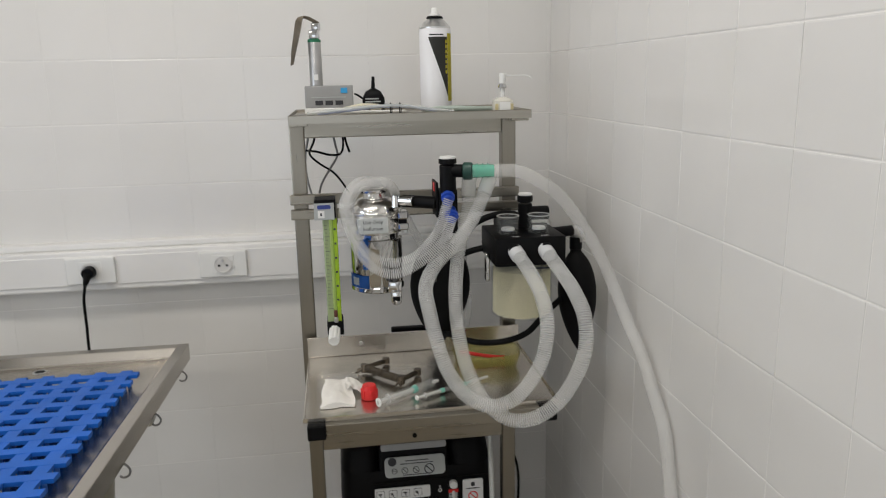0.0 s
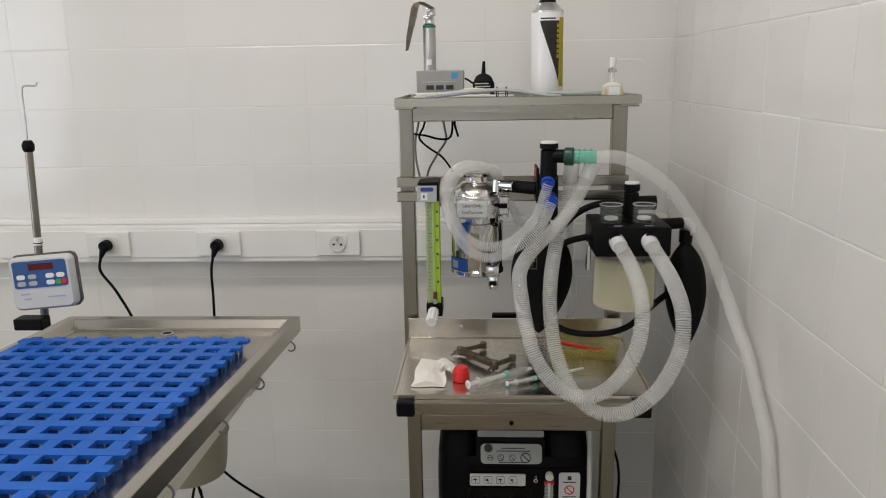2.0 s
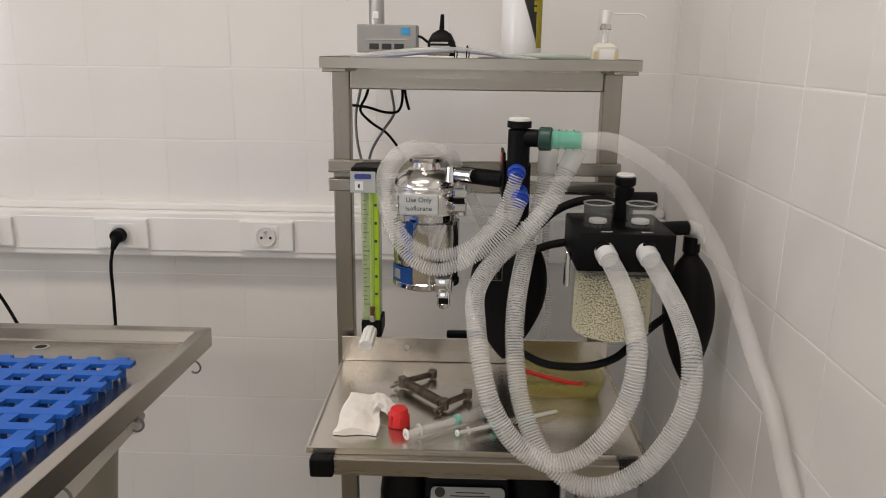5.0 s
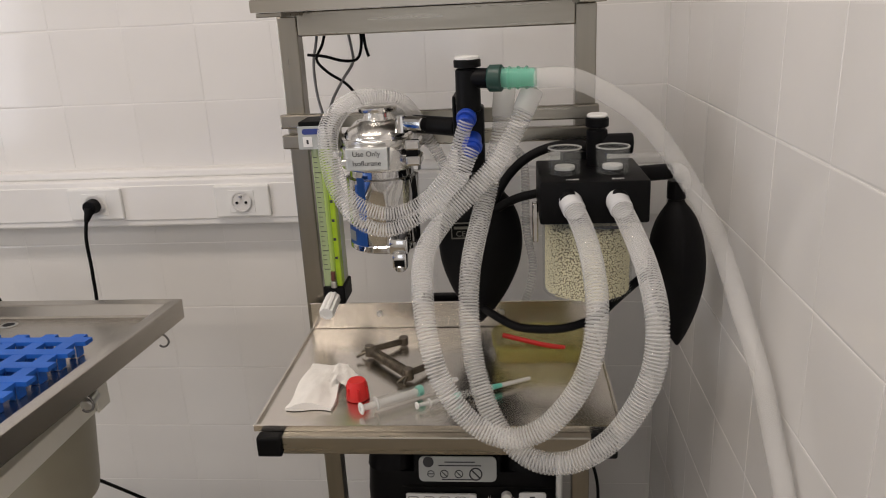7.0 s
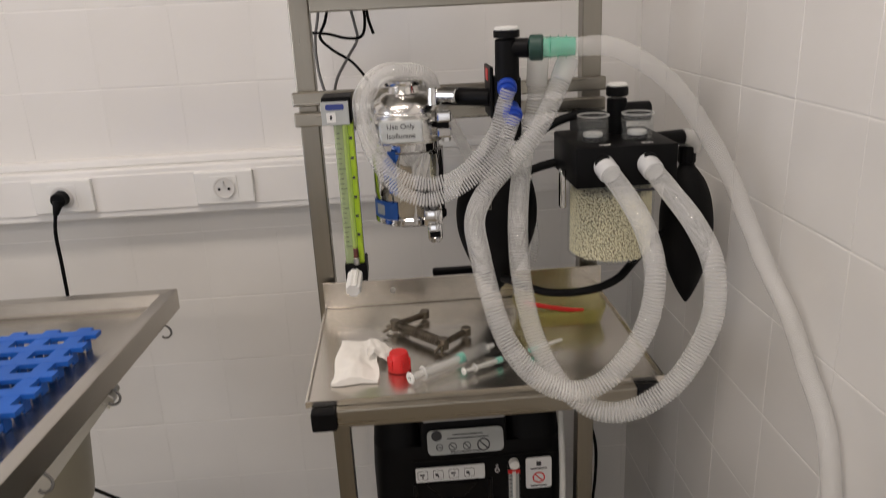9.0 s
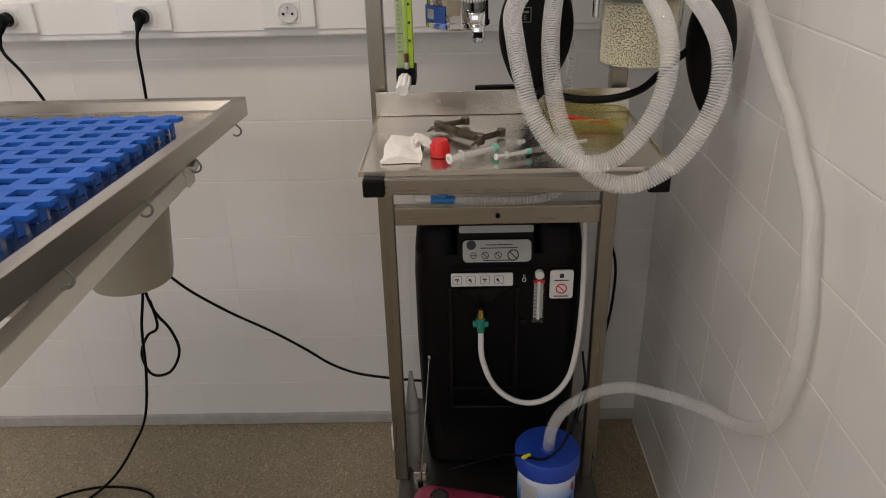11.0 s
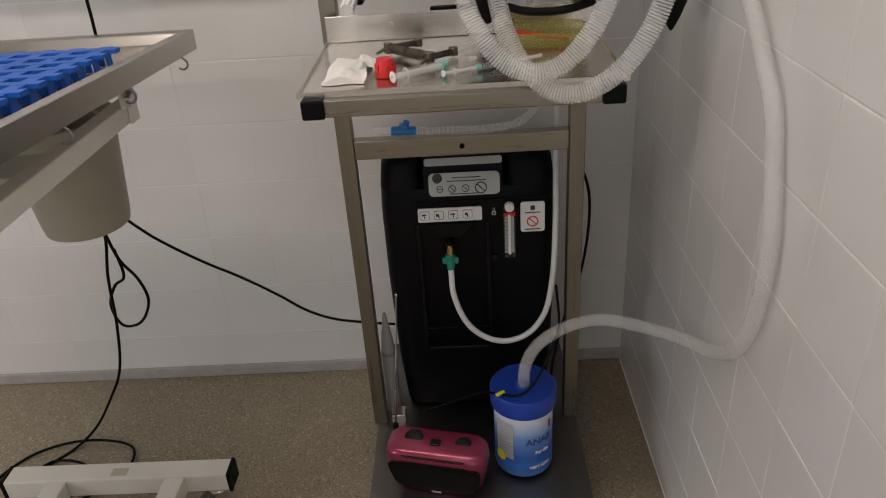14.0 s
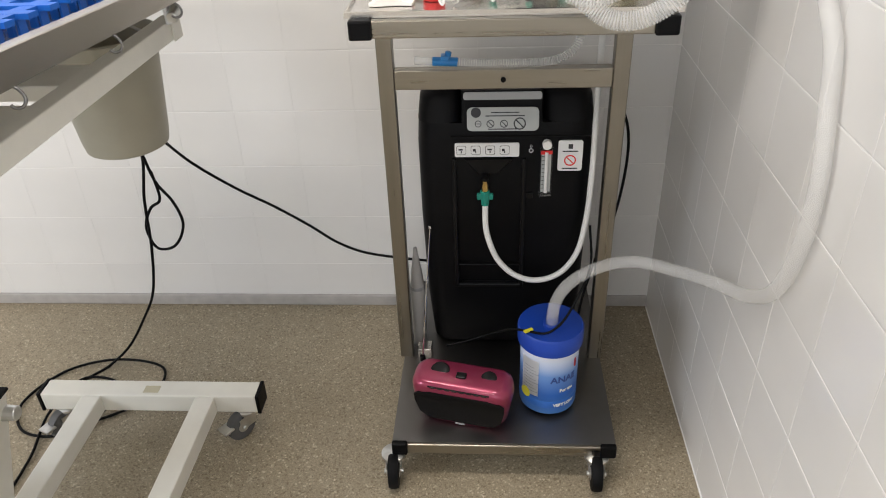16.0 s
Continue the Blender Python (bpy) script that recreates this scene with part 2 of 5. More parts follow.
    bmesh.ops.transform(bm, matrix=m, verts=bm.verts)
    return bm


# ---- floor, walls, ceiling ----
FLOOR = mat("speckled_vinyl_floor", (0.285, 0.238, 0.165), 0.45, vary=0.10, scale=6, bump=0.05, bump_scale=420, fine=0.3)
nt = FLOOR.node_tree
mixer = nt.nodes["Principled BSDF"].inputs["Base Color"].links[0].from_socket
for size, dark, light, low, high in ((260.0, 0.70, 1.50, 0.10, 0.93), (520.0, 0.82, 1.25, 0.28, 0.80)):
    cells, fleck = nt.nodes.new("ShaderNodeTexVoronoi"), nt.nodes.new("ShaderNodeValToRGB")
    cells.inputs["Scale"].default_value = size
    nt.links.new(nt.nodes["Texture Coordinate"].outputs["Object"], cells.inputs["Vector"])
    parts = nt.nodes.new("ShaderNodeSeparateColor")
    nt.links.new(cells.outputs["Color"], parts.inputs[0]), nt.links.new(parts.outputs[0], fleck.inputs[0])
    fleck.color_ramp.interpolation = "CONSTANT"
    fleck.color_ramp.elements[0].color = (dark, dark * 0.97, dark * 0.92, 1)
    fleck.color_ramp.elements[1].position, fleck.color_ramp.elements[1].color = low, (1, 1, 1, 1)
    fleck.color_ramp.elements.new(high).color = (light, light * 1.02, light * 1.06, 1)
    times = nt.nodes.new("ShaderNodeVectorMath")
    times.operation = "MULTIPLY"
    nt.links.new(mixer, times.inputs[0]), nt.links.new(fleck.outputs[0], times.inputs[1])
    mixer = times.outputs[0]
nt.links.new(mixer, nt.nodes["Principled BSDF"].inputs["Base Color"])
tagged(part("floor", box(-3.4, 0.1, -4.2, 0.1, -0.1, 0.0), FLOOR), "beige speckled vinyl floor", "floor", kind="structure")
tagged(part("ceiling", box(-3.4, 0.1, -4.2, 0.1, 2.7, 2.8), PAINT), "plain white ceiling", "ceiling", kind="structure")
wall_north = tagged(part("wall_north", box(-3.4, 0.1, 0.0, 0.12, 0.0, 2.7), GROUT), "white glazed square tiles on the wall", "wall", kind="structure")
wall_east = tagged(part("wall_east", box(0.0, 0.12, -4.2, 0.0, 0.0, 2.7), GROUT), "white glazed square tiles on the side wall", "wall", kind="structure")
south = box(-3.4, -1.4, -4.2, -4.1, 0.0, 2.7)
for b in ((-0.1, 0.006, 0.0, 2.7), (-1.4, -0.1, 0.0, 0.75), (-1.4, -0.1, 1.95, 2.7)):
    box(b[0], b[1], -4.2, -4.1, b[2], b[3], into=south)
tagged(part("wall_south", south, PAINT), "plain white painted wall with a window opening", "wall", kind="structure")
west = box(-3.4, -3.35, -4.1, -3.0, 0.0, 2.7)
for b in ((-1.4, 0.006, 0.0, 2.7), (-3.0, -1.4, 0.0, 0.8), (-3.0, -1.4, 2.2, 2.7)):
    box(-3.4, -3.35, *b, into=west)
tagged(part("wall_west", west, PAINT), "plain white painted wall with a window opening", "wall", kind="structure")
SKIRT = mat("grey_vinyl_skirting", (0.40, 0.38, 0.36), 0.5, vary=0.1, scale=30)
tagged(part("baseboard", box(-3.35, 0.0, -0.008, 0.008, 0.0, 0.034, 0.003), SKIRT), "grey vinyl skirting strip below the tiles", "baseboard", kind="structure")

tagged(part("sealant_bead", box(-0.003, 0.0, -4.0, -0.009, 0.0, 0.003, 0.001), WHITE), "white sealant line along the floor's edge", "trim", kind="structure")

# ---- cable trunk with sockets ----
TRUNK = mat("white_trunk_plastic", (0.78, 0.77, 0.75), 0.35, vary=0.03, scale=6)
trunk = tagged(part("cable_trunk", box(-3.35, -0.002, -0.050, 0.004, 1.086, 1.184, 0.004), TRUNK), "white plastic cable trunk along the tiled wall", "cable trunk", kind="structure")
part("cover", box(-3.35, -0.002, -0.053, -0.0495, 1.100, 1.172, 0.0015), TRUNK, trunk)
part("ledge", box(-3.35, -0.002, -0.030, 0.004, 1.1835, 1.200, 0.004), TRUNK, trunk)


def socket(x, plugged):
    s = thing("power_socket", (x, -0.053, 1.137), "white socket with an earth pin, a black plug in it" if plugged else "empty white wall socket with an earth pin", "socket", "sockets on the trunk")
    part("plate", box(x - 0.057, x + 0.057, -0.062, -0.050, 1.105, 1.170, 0.003), WHITE, s)
    part("cover", box(x - 0.026, x + 0.026, -0.0632, -0.060, 1.1145, 1.1605, 0.0008), WHITE, s)
    face = pose(x, -0.0658, 1.1375, 90)
    part("cup", lathe([(0.021, 0.0), (0.021, 0.001), (0.0185, 0.0012), (0.0175, -0.0015), (0.0, -0.0016)], face), mat("socket_grey", (0.64, 0.63, 0.61), 0.5), s)
    if not plugged:
        for dx, dz in ((-0.0095, -0.002), (0.0095, -0.002)):
            part("pin_hole", rod((x + dx, -0.0672, 1.1375 + dz), (x + dx, -0.063, 1.1375 + dz), 0.0028), BLACK, s)
        part("earth_pin", rod((x, -0.0735, 1.149), (x, -0.063, 1.149), 0.0025), ZINC, s)
    return s


for x, plugged in ((-1.443, True), (-1.151, True), (-0.841, False)):
    socket(x, plugged)


def plug_cord(x, points):
    c = thing("plugged_power_cord", (x, -0.066, 1.137), "black power cord with a round plug in the socket", "power cord", "cords of the table")
    bm = rod((x, -0.066, 1.137), (x, -0.088, 1.137), 0.0155, 0.0140, 20)
    rod((x, -0.084, 1.134), (x - 0.004, -0.098, 1.112), 0.010, 0.005, into=bm)
    part("plug", bm, BLACK, c, smooth=40)
    part("cord", sweep([(x - 0.004, -0.097, 1.114)] + points, 0.0036, 0.012, 8), BLACK, c, smooth=60)


plug_cord(-1.443, [(-1.452, -0.10, 1.08), (-1.42, -0.10, 1.03), (-1.385, -0.10, 0.96), (-1.35, -0.12, 0.90), (-1.30, -0.20, 0.86)])
plug_cord(-1.151, [(-1.161, -0.10, 1.08), (-1.163, -0.10, 1.00), (-1.165, -0.11, 0.92), (-1.167, -0.20, 0.86)])

# ---- equipment trolley ----
PL, PR, PF, PB = -0.645, -0.204, -0.345, -0.315
trolley = thing("equipment_trolley", (-0.40, -0.40, 0.0), "stainless steel equipment trolley with tray and top shelf", "trolley")
for x in (PL, PR):
    part("post", box(x, x + 0.030, PF, PB, 0.10, 1.488, 0.002), STEEL_Z, trolley)
part("foot_bracket", box(PL + 0.042, PL + 0.075, PF - 0.004, PB, 0.1005, 0.126, 0.002), SHEET, trolley)
bm = bmesh.new()
tiers = []
for d, z in ((0.002, 1.495), (0.0, 1.495), (0.0, 1.510), (0.0015, 1.511), (0.003, 1.5042)):
    tiers.append([bm.verts.new(v) for v in ((-0.637 + d, -0.482 + d, z), (-0.176 - d, -0.482 + d, z), (-0.176 - d, -0.180 - d, z), (-0.637 + d, -0.180 - d, z))])
for a, b in zip(tiers, tiers[1:]):
    for k in range(4):
        bm.faces.new((a[k], a[(k + 1) % 4], b[(k + 1) % 4], b[k]))
bm.faces.new(tiers[-1]), bm.faces.new(tiers[0])
part("top_shelf", bm, mat("brushed_steel_shelf", (0.34, 0.315, 0.27), 0.28, 1.0, vary=0.04, scale=5, bump=0.02, bump_scale=160, stretch=(1, 16, 16)), trolley)
for x in (PL + 0.006, PR - 0.006):
    part("shelf_bearer", box(x, x + 0.036, -0.455, -0.205, 1.4885, 1.4945, 0.001), STEEL, trolley)
part("crossbar", box(PL + 0.030, PR, PF + 0.002, PB, 1.4585, 1.4945, 0.002), STEEL, trolley)
for z in (1.293, 1.324):
    part("rail", box(PL - 0.006, PR + 0.034, PF - 0.016, PF - 0.001, z, z + 0.021, 0.002), STEEL, trolley)
part("crossbar", box(PL + 0.030, PR, PF + 0.004, PB, 0.761, 0.799, 0.002), STEEL, trolley)
part("bolt", rod((-0.408, PF + 0.006, 0.780), (-0.408, PF, 0.780), 0.005), BLACK, trolley)
# tray with lips
bm = bmesh.new()
rim = [(-0.634, -0.672), (-0.172, -0.672), (-0.172, -0.362), (-0.634, -0.362)]
tiers = []
for d, z in ((0.0, 0.9880), (0.0, 0.9965), (0.0025, 0.9967), (0.004, 0.9920)):
    tiers.append([bm.verts.new((x + (d if x < -0.4 else -d), y + (d if y < -0.6 else 0), z)) for x, y in rim])
for a, b in zip(tiers, tiers[1:]):
    for k in range(4):
        bm.faces.new((a[k], a[(k + 1) % 4], b[(k + 1) % 4], b[k]))
bm.faces.new(tiers[0]), bm.faces.new(tiers[-1])
tray = part("tray", bm, SHEET, trolley, "brushed steel tray with a low lip")
part("splash_plate", box(-0.634, -0.172, -0.364, -0.361, 0.9925, 1.037, 0.001), SHEET, trolley)
for x in (-0.52, -0.32):
    part("bolt", rod((x, -0.364, 1.018), (x, -0.3675, 1.018), 0.0045), ZINC, trolley)
for x in (-0.626, -0.210):
    t = part("side_tube", box(x, x + 0.030, -0.672, PF - 0.001, 0.9625, 0.9875, 0.002), STEEL, trolley)
    part("end_cap", box(x - 0.001, x + 0.031, -0.690, -0.672, 0.9615, 0.9890, 0.003), BLACK, t)
part("front_bar", box(-0.596, -0.210, -0.684, -0.656, 0.9625, 0.9875, 0.002), STEEL, trolley)
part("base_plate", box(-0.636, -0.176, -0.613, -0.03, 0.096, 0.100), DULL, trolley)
for x in (-0.636, -0.206):
    t = part("side_tube", box(x, x + 0.030, -0.609, -0.03, 0.070, 0.0955, 0.002), STEEL, trolley)
    part("end_cap", box(x - 0.001, x + 0.031, -0.623, -0.609, 0.070, 0.101, 0.003), BLACK, t)
part("front_bar", box(-0.606, -0.206, -0.617, -0.591, 0.070, 0.0955, 0.002), STEEL, trolley)


def castor(x, y, turn, parent, r=0.037, top=0.070, tyre=RUBBER, brake=False):
    m = pose(x, y, 0, 0, 0, turn)
    c = part("castor", lathe([(0.022, top - 0.012), (0.0255, top - 0.010), (0.0255, top - 0.004), (0.020, top)], m), ZINC, parent, "zinc swivel castor", 40)
    bm = box(-0.017, 0.017, -0.02, 0.018, top - 0.015, top - 0.012, m=m)
    for s in (-0.016, 0.0145):
        box(s, s + 0.0015, -0.034, 0.008, r - 0.004, top - 0.013, m=m, into=bm)
    rod(m @ Vector((-0.02, -0.024, r)), m @ Vector((0.02, -0.024, r)), 0.005, into=bm)
    if brake:
        box(-0.015, 0.015, -0.075, -0.05, r + 0.012, r + 0.017, 0.001, m=m, into=bm)
        box(-0.008, 0.008, -0.065, -0.02, r + 0.002, r + 0.014, 0.001, m=m, into=bm)
    part("fork", bm, ZINC, c)
    w = m @ pose(0, -0.024, r, 0, 90, 0)
    part("wheel", lathe([(r - 0.008, -0.0115), (r - 0.002, -0.010), (r, -0.005), (r, 0.005), (r - 0.002, 0.010), (r - 0.008, 0.0115)], w, 32), tyre, c, smooth=40)
    part("hub", lathe([(0.012, -0.0125), (0.014, -0.0117), (0.014, 0.0117), (0.012, 0.0125)], w, 20), ZINC, c)


for x, y, turn in ((-0.636, -0.611, 4), (-0.212, -0.609, -3), (-0.621, -0.06, 20), (-0.192, -0.06, -25)):
    castor(x, y, turn, trolley)


def loft(sections, m=None, seg=5, into=None):
    """A body through rounded rectangles: (height, x0, x1, y0, y1, corner radius)."""
    bm = bmesh.new()
    rings = []
    for z, x0, x1, y0, y1, r in sections:
        ring = []
        for cx, cy, a0 in ((x1 - r, y1 - r, 0), (x0 + r, y1 - r, 90), (x0 + r, y0 + r, 180), (x1 - r, y0 + r, 270)):
            for k in range(seg + 1):
                a = radians(a0 + 90 * k / seg)
                ring.append(bm.verts.new((cx + r * math.cos(a), cy + r * math.sin(a), z)))
        rings.append(ring)
    n = len(rings[0])
    for a, b in zip(rings, rings[1:]):
        for k in range(n):
            bm.faces.new((a[k], a[(k + 1) % n], b[(k + 1) % n], b[k]))
    bm.faces.new(rings[0]), bm.faces.new(rings[-1])
    if m is not None:
        bmesh.ops.transform(bm, matrix=m, verts=bm.verts)
    return add(into, bm)


# ---- oxygen concentrator on the trolley's base ----
LABEL = mat("silver_label", (0.41, 0.43, 0.425), 0.4, vary=0.04, scale=30)
LABEL_LIGHT = mat("label_light", (0.70, 0.71, 0.71), 0.4)
LABEL_DARK = mat("label_ink", (0.03, 0.03, 0.035), 0.5)
conc = thing("oxygen_concentrator", (-0.393, -0.30, 0.2167), "black plastic oxygen concentrator on the trolley's base", "oxygen concentrator")
X0, X1, YF, YB = -0.556, -0.232, -0.442, -0.20
body = loft([(0.2187, X0 + .02, X1 - .02, -0.402, YB, .03), (0.232, X0 + .012, X1 - .012, -0.412, YB, .035), (0.36, X0 + .004, X1 - .004, -0.432, YB, .04),
             (0.55, X0, X1, -0.440, YB, .04), (0.70, X0, X1, YF, YB, .04), (0.745, X0 + .002, X1 - .002, -0.432, YB, .04)])
part("body", body, BLACK, conc, smooth=45)
crown = loft([(0.745, X0 + .002, -0.474, -0.432, -0.30, .03), (0.785, X0 + .006, -0.474, -0.420, -0.32, .03), (0.800, X0 + .014, -0.474, -0.412, -0.34, .03), (0.805, X0 + .030, -0.480, -0.404, -0.36, .015)])
part("crown", crown, BLACK, conc, smooth=45)
crown = loft([(0.745, -0.327, X1 - .002, -0.432, -0.30, .03), (0.785, -0.327, X1 - .006, -0.420, -0.32, .03), (0.800, -0.327, X1 - .014, -0.412, -0.34, .03), (0.805, -0.321, X1 - .030, -0.404, -0.36, .015)])
part("crown", crown, BLACK, conc, smooth=45)
part("crown_shelf", loft([(0.745, -0.474, -0.327, -0.432, -0.36, .006), (0.800, -0.474, -0.327, -0.416, -0.36, .006)]), BLACK, conc)
# added pale plate imitates the bright wall seen through the open grip slot
grip = part("handle_slot_plate", rounded_plate(0.140, 0.0135, 0.002, 0.0045, pose(-0.3995, -0.4205, 0.7915, -14)), mat("grip_slot_wall_tone", (0.36, 0.36, 0.36), 0.35, vary=0.03), conc, "pale plate standing in for the wall behind the grip slot")
slope = pose(-0.399, -0.4365, 0.754, -14)
lab = part("label", rounded_plate(0.128, 0.042, 0.003, 0.009, slope), LABEL, conc, "silver label with printed warning signs")
for dx, r in ((-0.044, 0.006), (-0.022, 0.007), (0.002, 0.007), (0.030, 0.011)):
    ring = lathe([(r * 0.8, 0.0), (r, 0.0), (r, 0.0006), (r * 0.8, 0.0006), (r * 0.8, 0.0)], slope @ pose(dx, -0.0031, -0.008, 90), 20, ends=False)
    box(-r * .85, r * .85, -0.0004, 0.0004, -r * .1, r * .1, m=slope @ pose(dx, -0.0033, -0.008, 0, 45 if dx > -0.03 else 0), into=ring)
    part("warning_sign", ring, LABEL_DARK, lab)
for dz, w in ((0.012, 0.05), (0.006, 0.07), (-0.0175, 0.06)):
    part("printed_line", box(-w / 2, w / 2, -0.0004, 0, -0.0009, 0.0009, m=slope @ pose(0.004, -0.0031, dz)), LABEL_DARK, lab)
part("printed_badge", lathe([(0.009, 0), (0.009, 0.0004)], slope @ pose(-0.048, -0.003, 0.012, 90)), LABEL_DARK, lab)
YP = -0.4445
part("seam", box(-0.492, -0.242, YP + 0.001, YP + 0.003, 0.722, 0.7235), BLACK_GLOSS, conc)
strip = part("symbol_strip", rounded_plate(0.117, 0.027, 0.003, 0.003, pose(-0.4275, YP, 0.6985)), LABEL_LIGHT, conc, "silver strip with four symbols")
for i in range(4):
    x = -0.474 + i * 0.0262
    part("symbol", rounded_plate(0.0175, 0.0175, 0.0003, 0.003, pose(x, YP - 0.003, 0.6985)), LABEL_DARK, strip)
    part("symbol_field", rounded_plate(0.0160, 0.0160, 0.0004, 0.003, pose(x, YP - 0.0031, 0.6985)), LABEL_LIGHT, strip)
    part("symbol_mark", box(x - 0.001, x + 0.001, YP - 0.0042, YP - 0.0036, 0.693, 0.6975), LABEL_DARK, strip)
    part("symbol_mark", box(x - 0.005, x + 0.003 - 0.003 * (i % 2), YP - 0.0042, YP - 0.0036, 0.6985 - 0.002 * (i % 2), 0.7015, m=None), LABEL_DARK, strip)
label2 = part("label", rounded_plate(0.044, 0.060, 0.003, 0.005, pose(-0.277, YP, 0.686)), LABEL_LIGHT, conc, "pale label with a no-smoking sign")
part("warning_sign", lathe([(0.0085, 0.0), (0.0108, 0.0), (0.0108, 0.0006), (0.0085, 0.0006), (0.0085, 0.0)], pose(-0.277, YP - 0.003, 0.677, 90), 24, ends=False), RED, label2)
part("warning_bar", box(-0.009, 0.009, -0.0005, 0, -0.001, 0.001, m=pose(-0.277, YP - 0.0032, 0.677, 0, 45)), RED, label2)
part("printed_mark", box(-0.281, -0.273, YP - 0.0036, YP - 0.003, 0.700, 0.709), LABEL_DARK, label2)
for z in (0.694, 0.660):
    part("printed_line", box(-0.291, -0.263, YP - 0.0036, YP - 0.003, z, z + 0.002), LABEL_DARK, label2)
# recess with the outlet
bm = box(-0.492, -0.484, YP - 0.003, YP + 0.01, 0.395, 0.680, 0.002)
for b in ((-0.364, -0.356, 0.395, 0.680), (-0.492, -0.356, 0.395, 0.403), (-0.492, -0.356, 0.447, 0.450)):
    box(b[0], b[1], YP - 0.003, YP + 0.01, b[2], b[3], 0.002, into=bm)
part("recess_frame", bm, BLACK_GLOSS, conc)
bm = loft([(0, -0.045, 0.045, -0.006, 0.006, 0.004), (0.028, -0.020, 0.020, -0.006, 0.006, 0.004)], pose(-0.425, YP - 0.002, 0.682, 180))
part("outlet_hood", bm, BLACK_GLOSS, conc)
outlet = part("outlet", rod((-0.431, -0.474, 0.650), (-0.431, -0.474, 0.622), 0.0055, 0.0065), BRASS, conc, "brass outlet")
bm = rod((-0.431, -0.474, 0.630), (-0.431, -0.474, 0.600), 0.009, 0.007)
box(-0.446, -0.416, -0.478, -0.470, 0.612, 0.624, 0.002, into=bm)
part("hose_nut", bm, TEAL, outlet, "green winged hose nut")
part("elbow", rod((-0.431, -0.440, 0.648), (-0.431, -0.478, 0.648), 0.007), BLACK, outlet)
g = part("flow_gauge", box(-0.331, -0.308, YP - 0.004, YP + 0.004, 0.602, 0.708, 0.002), GLASS, conc, "clear flow gauge with a red band")
part("gauge_scale", box(-0.328, -0.311, YP - 0.0028, YP + 0.002, 0.613, 0.690), LABEL, g)
part("gauge_tube", rod((-0.3195, YP - 0.005, 0.612), (-0.3195, YP - 0.005, 0.694), 0.003), WHITE, g)
part("gauge_band", box(-0.330, -0.309, YP - 0.0052, YP - 0.0036, 0.690, 0.697), RED, g)
part("gauge_knob", rod((-0.3195, YP, 0.710), (-0.3195, YP - 0.012, 0.710), 0.0085), WHITE, g)
for k in range(9):
    part("gauge_tick", box(-0.3275, -0.3215, YP - 0.0036, YP - 0.003, 0.620 + k * 0.008, 0.6212 + k * 0.008), LABEL_DARK, g)
mark = lathe([(0.0028, 0), (0.0042, 0), (0.0042, 0.0006), (0.0028, 0.0006), (0.0028, 0)], pose(-0.3475, YP + 0.0005, 0.6955, 90), 16, ends=False)
for dx in (-0.0016, 0.0010):
    box(-0.3475 + dx, -0.3469 + dx, YP - 0.0002, YP + 0.002, 0.699, 0.7065, into=mark)
part("printed_mark", mark, LABEL_LIGHT, conc)
part("latch", box(-0.353, -0.342, YP - 0.002, YP + 0.003, 0.598, 0.609, 0.001), BLACK_GLOSS, conc)

oxy = [(-0.431, -0.474, 0.602), (-0.428, -0.475, 0.54), (-0.404, -0.476, 0.475), (-0.366, -0.476, 0.440), (-0.326, -0.474, 0.431), (-0.286, -0.468, 0.444), (-0.256, -0.460, 0.482), (-0.241, -0.452, 0.55), (-0.235, -0.444, 0.65), (-0.230, -0.40, 0.79), (-0.224, -0.365, 0.90), (-0.222, -0.36, 0.985)]
# the machine stands between the posts, against the wall
STAND = Matrix.Translation((-0.442, -1.798, 1.328)) @ Matrix.Scale(1.105, 4) @ Matrix.Translation((0.43, 1.775, -1.33))
conc.matrix_basis = STAND @ conc.matrix_basis
oxy = [STAND @ Vector(p) for p in oxy]
HOSEWHITE = mat("white_silicone", (0.74, 0.74, 0.72), 0.4, vary=0.03)
tagged(part("oxygen_hose", sweep(oxy, 0.0062, 0.008, 12), HOSEWHITE, smooth=60), "smooth white hose looping from the concentrator", "hose")

# ---- breathing circuit ----
RIBS = ribbed(0.0132, 0.0017, 0.0038)
hose_a = [(-0.229, -0.561, 1.254), (-0.216, -0.62, 1.228), (-0.211, -0.688, 1.2), (-0.212, -0.729, 1.165), (-0.221, -0.743, 1.115), (-0.242, -0.748, 1.073), (-0.276, -0.75, 1.038), (-0.311, -0.75, 1.029), (-0.35, -0.743, 1.044), (-0.384, -0.731, 1.089), (-0.4, -0.709, 1.14), (-0.407, -0.674, 1.18), (-0.407, -0.629, 1.211), (-0.387, -0.596, 1.238), (-0.35, -0.581, 1.272), (-0.315, -0.573, 1.311), (-0.292, -0.563, 1.351), (-0.276, -0.553, 1.385)]
hose_b = [(-0.171, -0.561, 1.254), (-0.16, -0.623, 1.229), (-0.154, -0.699, 1.204), (-0.153, -0.75, 1.174), (-0.157, -0.767, 1.125), (-0.175, -0.771, 1.078), (-0.204, -0.77, 1.035), (-0.246, -0.763, 1.006), (-0.283, -0.752, 1.003), (-0.319, -0.732, 1.027), (-0.344, -0.696, 1.073), (-0.354, -0.664, 1.128), (-0.353, -0.626, 1.186), (-0.334, -0.553, 1.257), (-0.313, -0.538, 1.335), (-0.308, -0.528, 1.385)]
for pts in (hose_a, hose_b):
    h = thing("breathing_hose", pts[0], "milky corrugated breathing hose in a hanging loop", "hose", "breathing hoses")
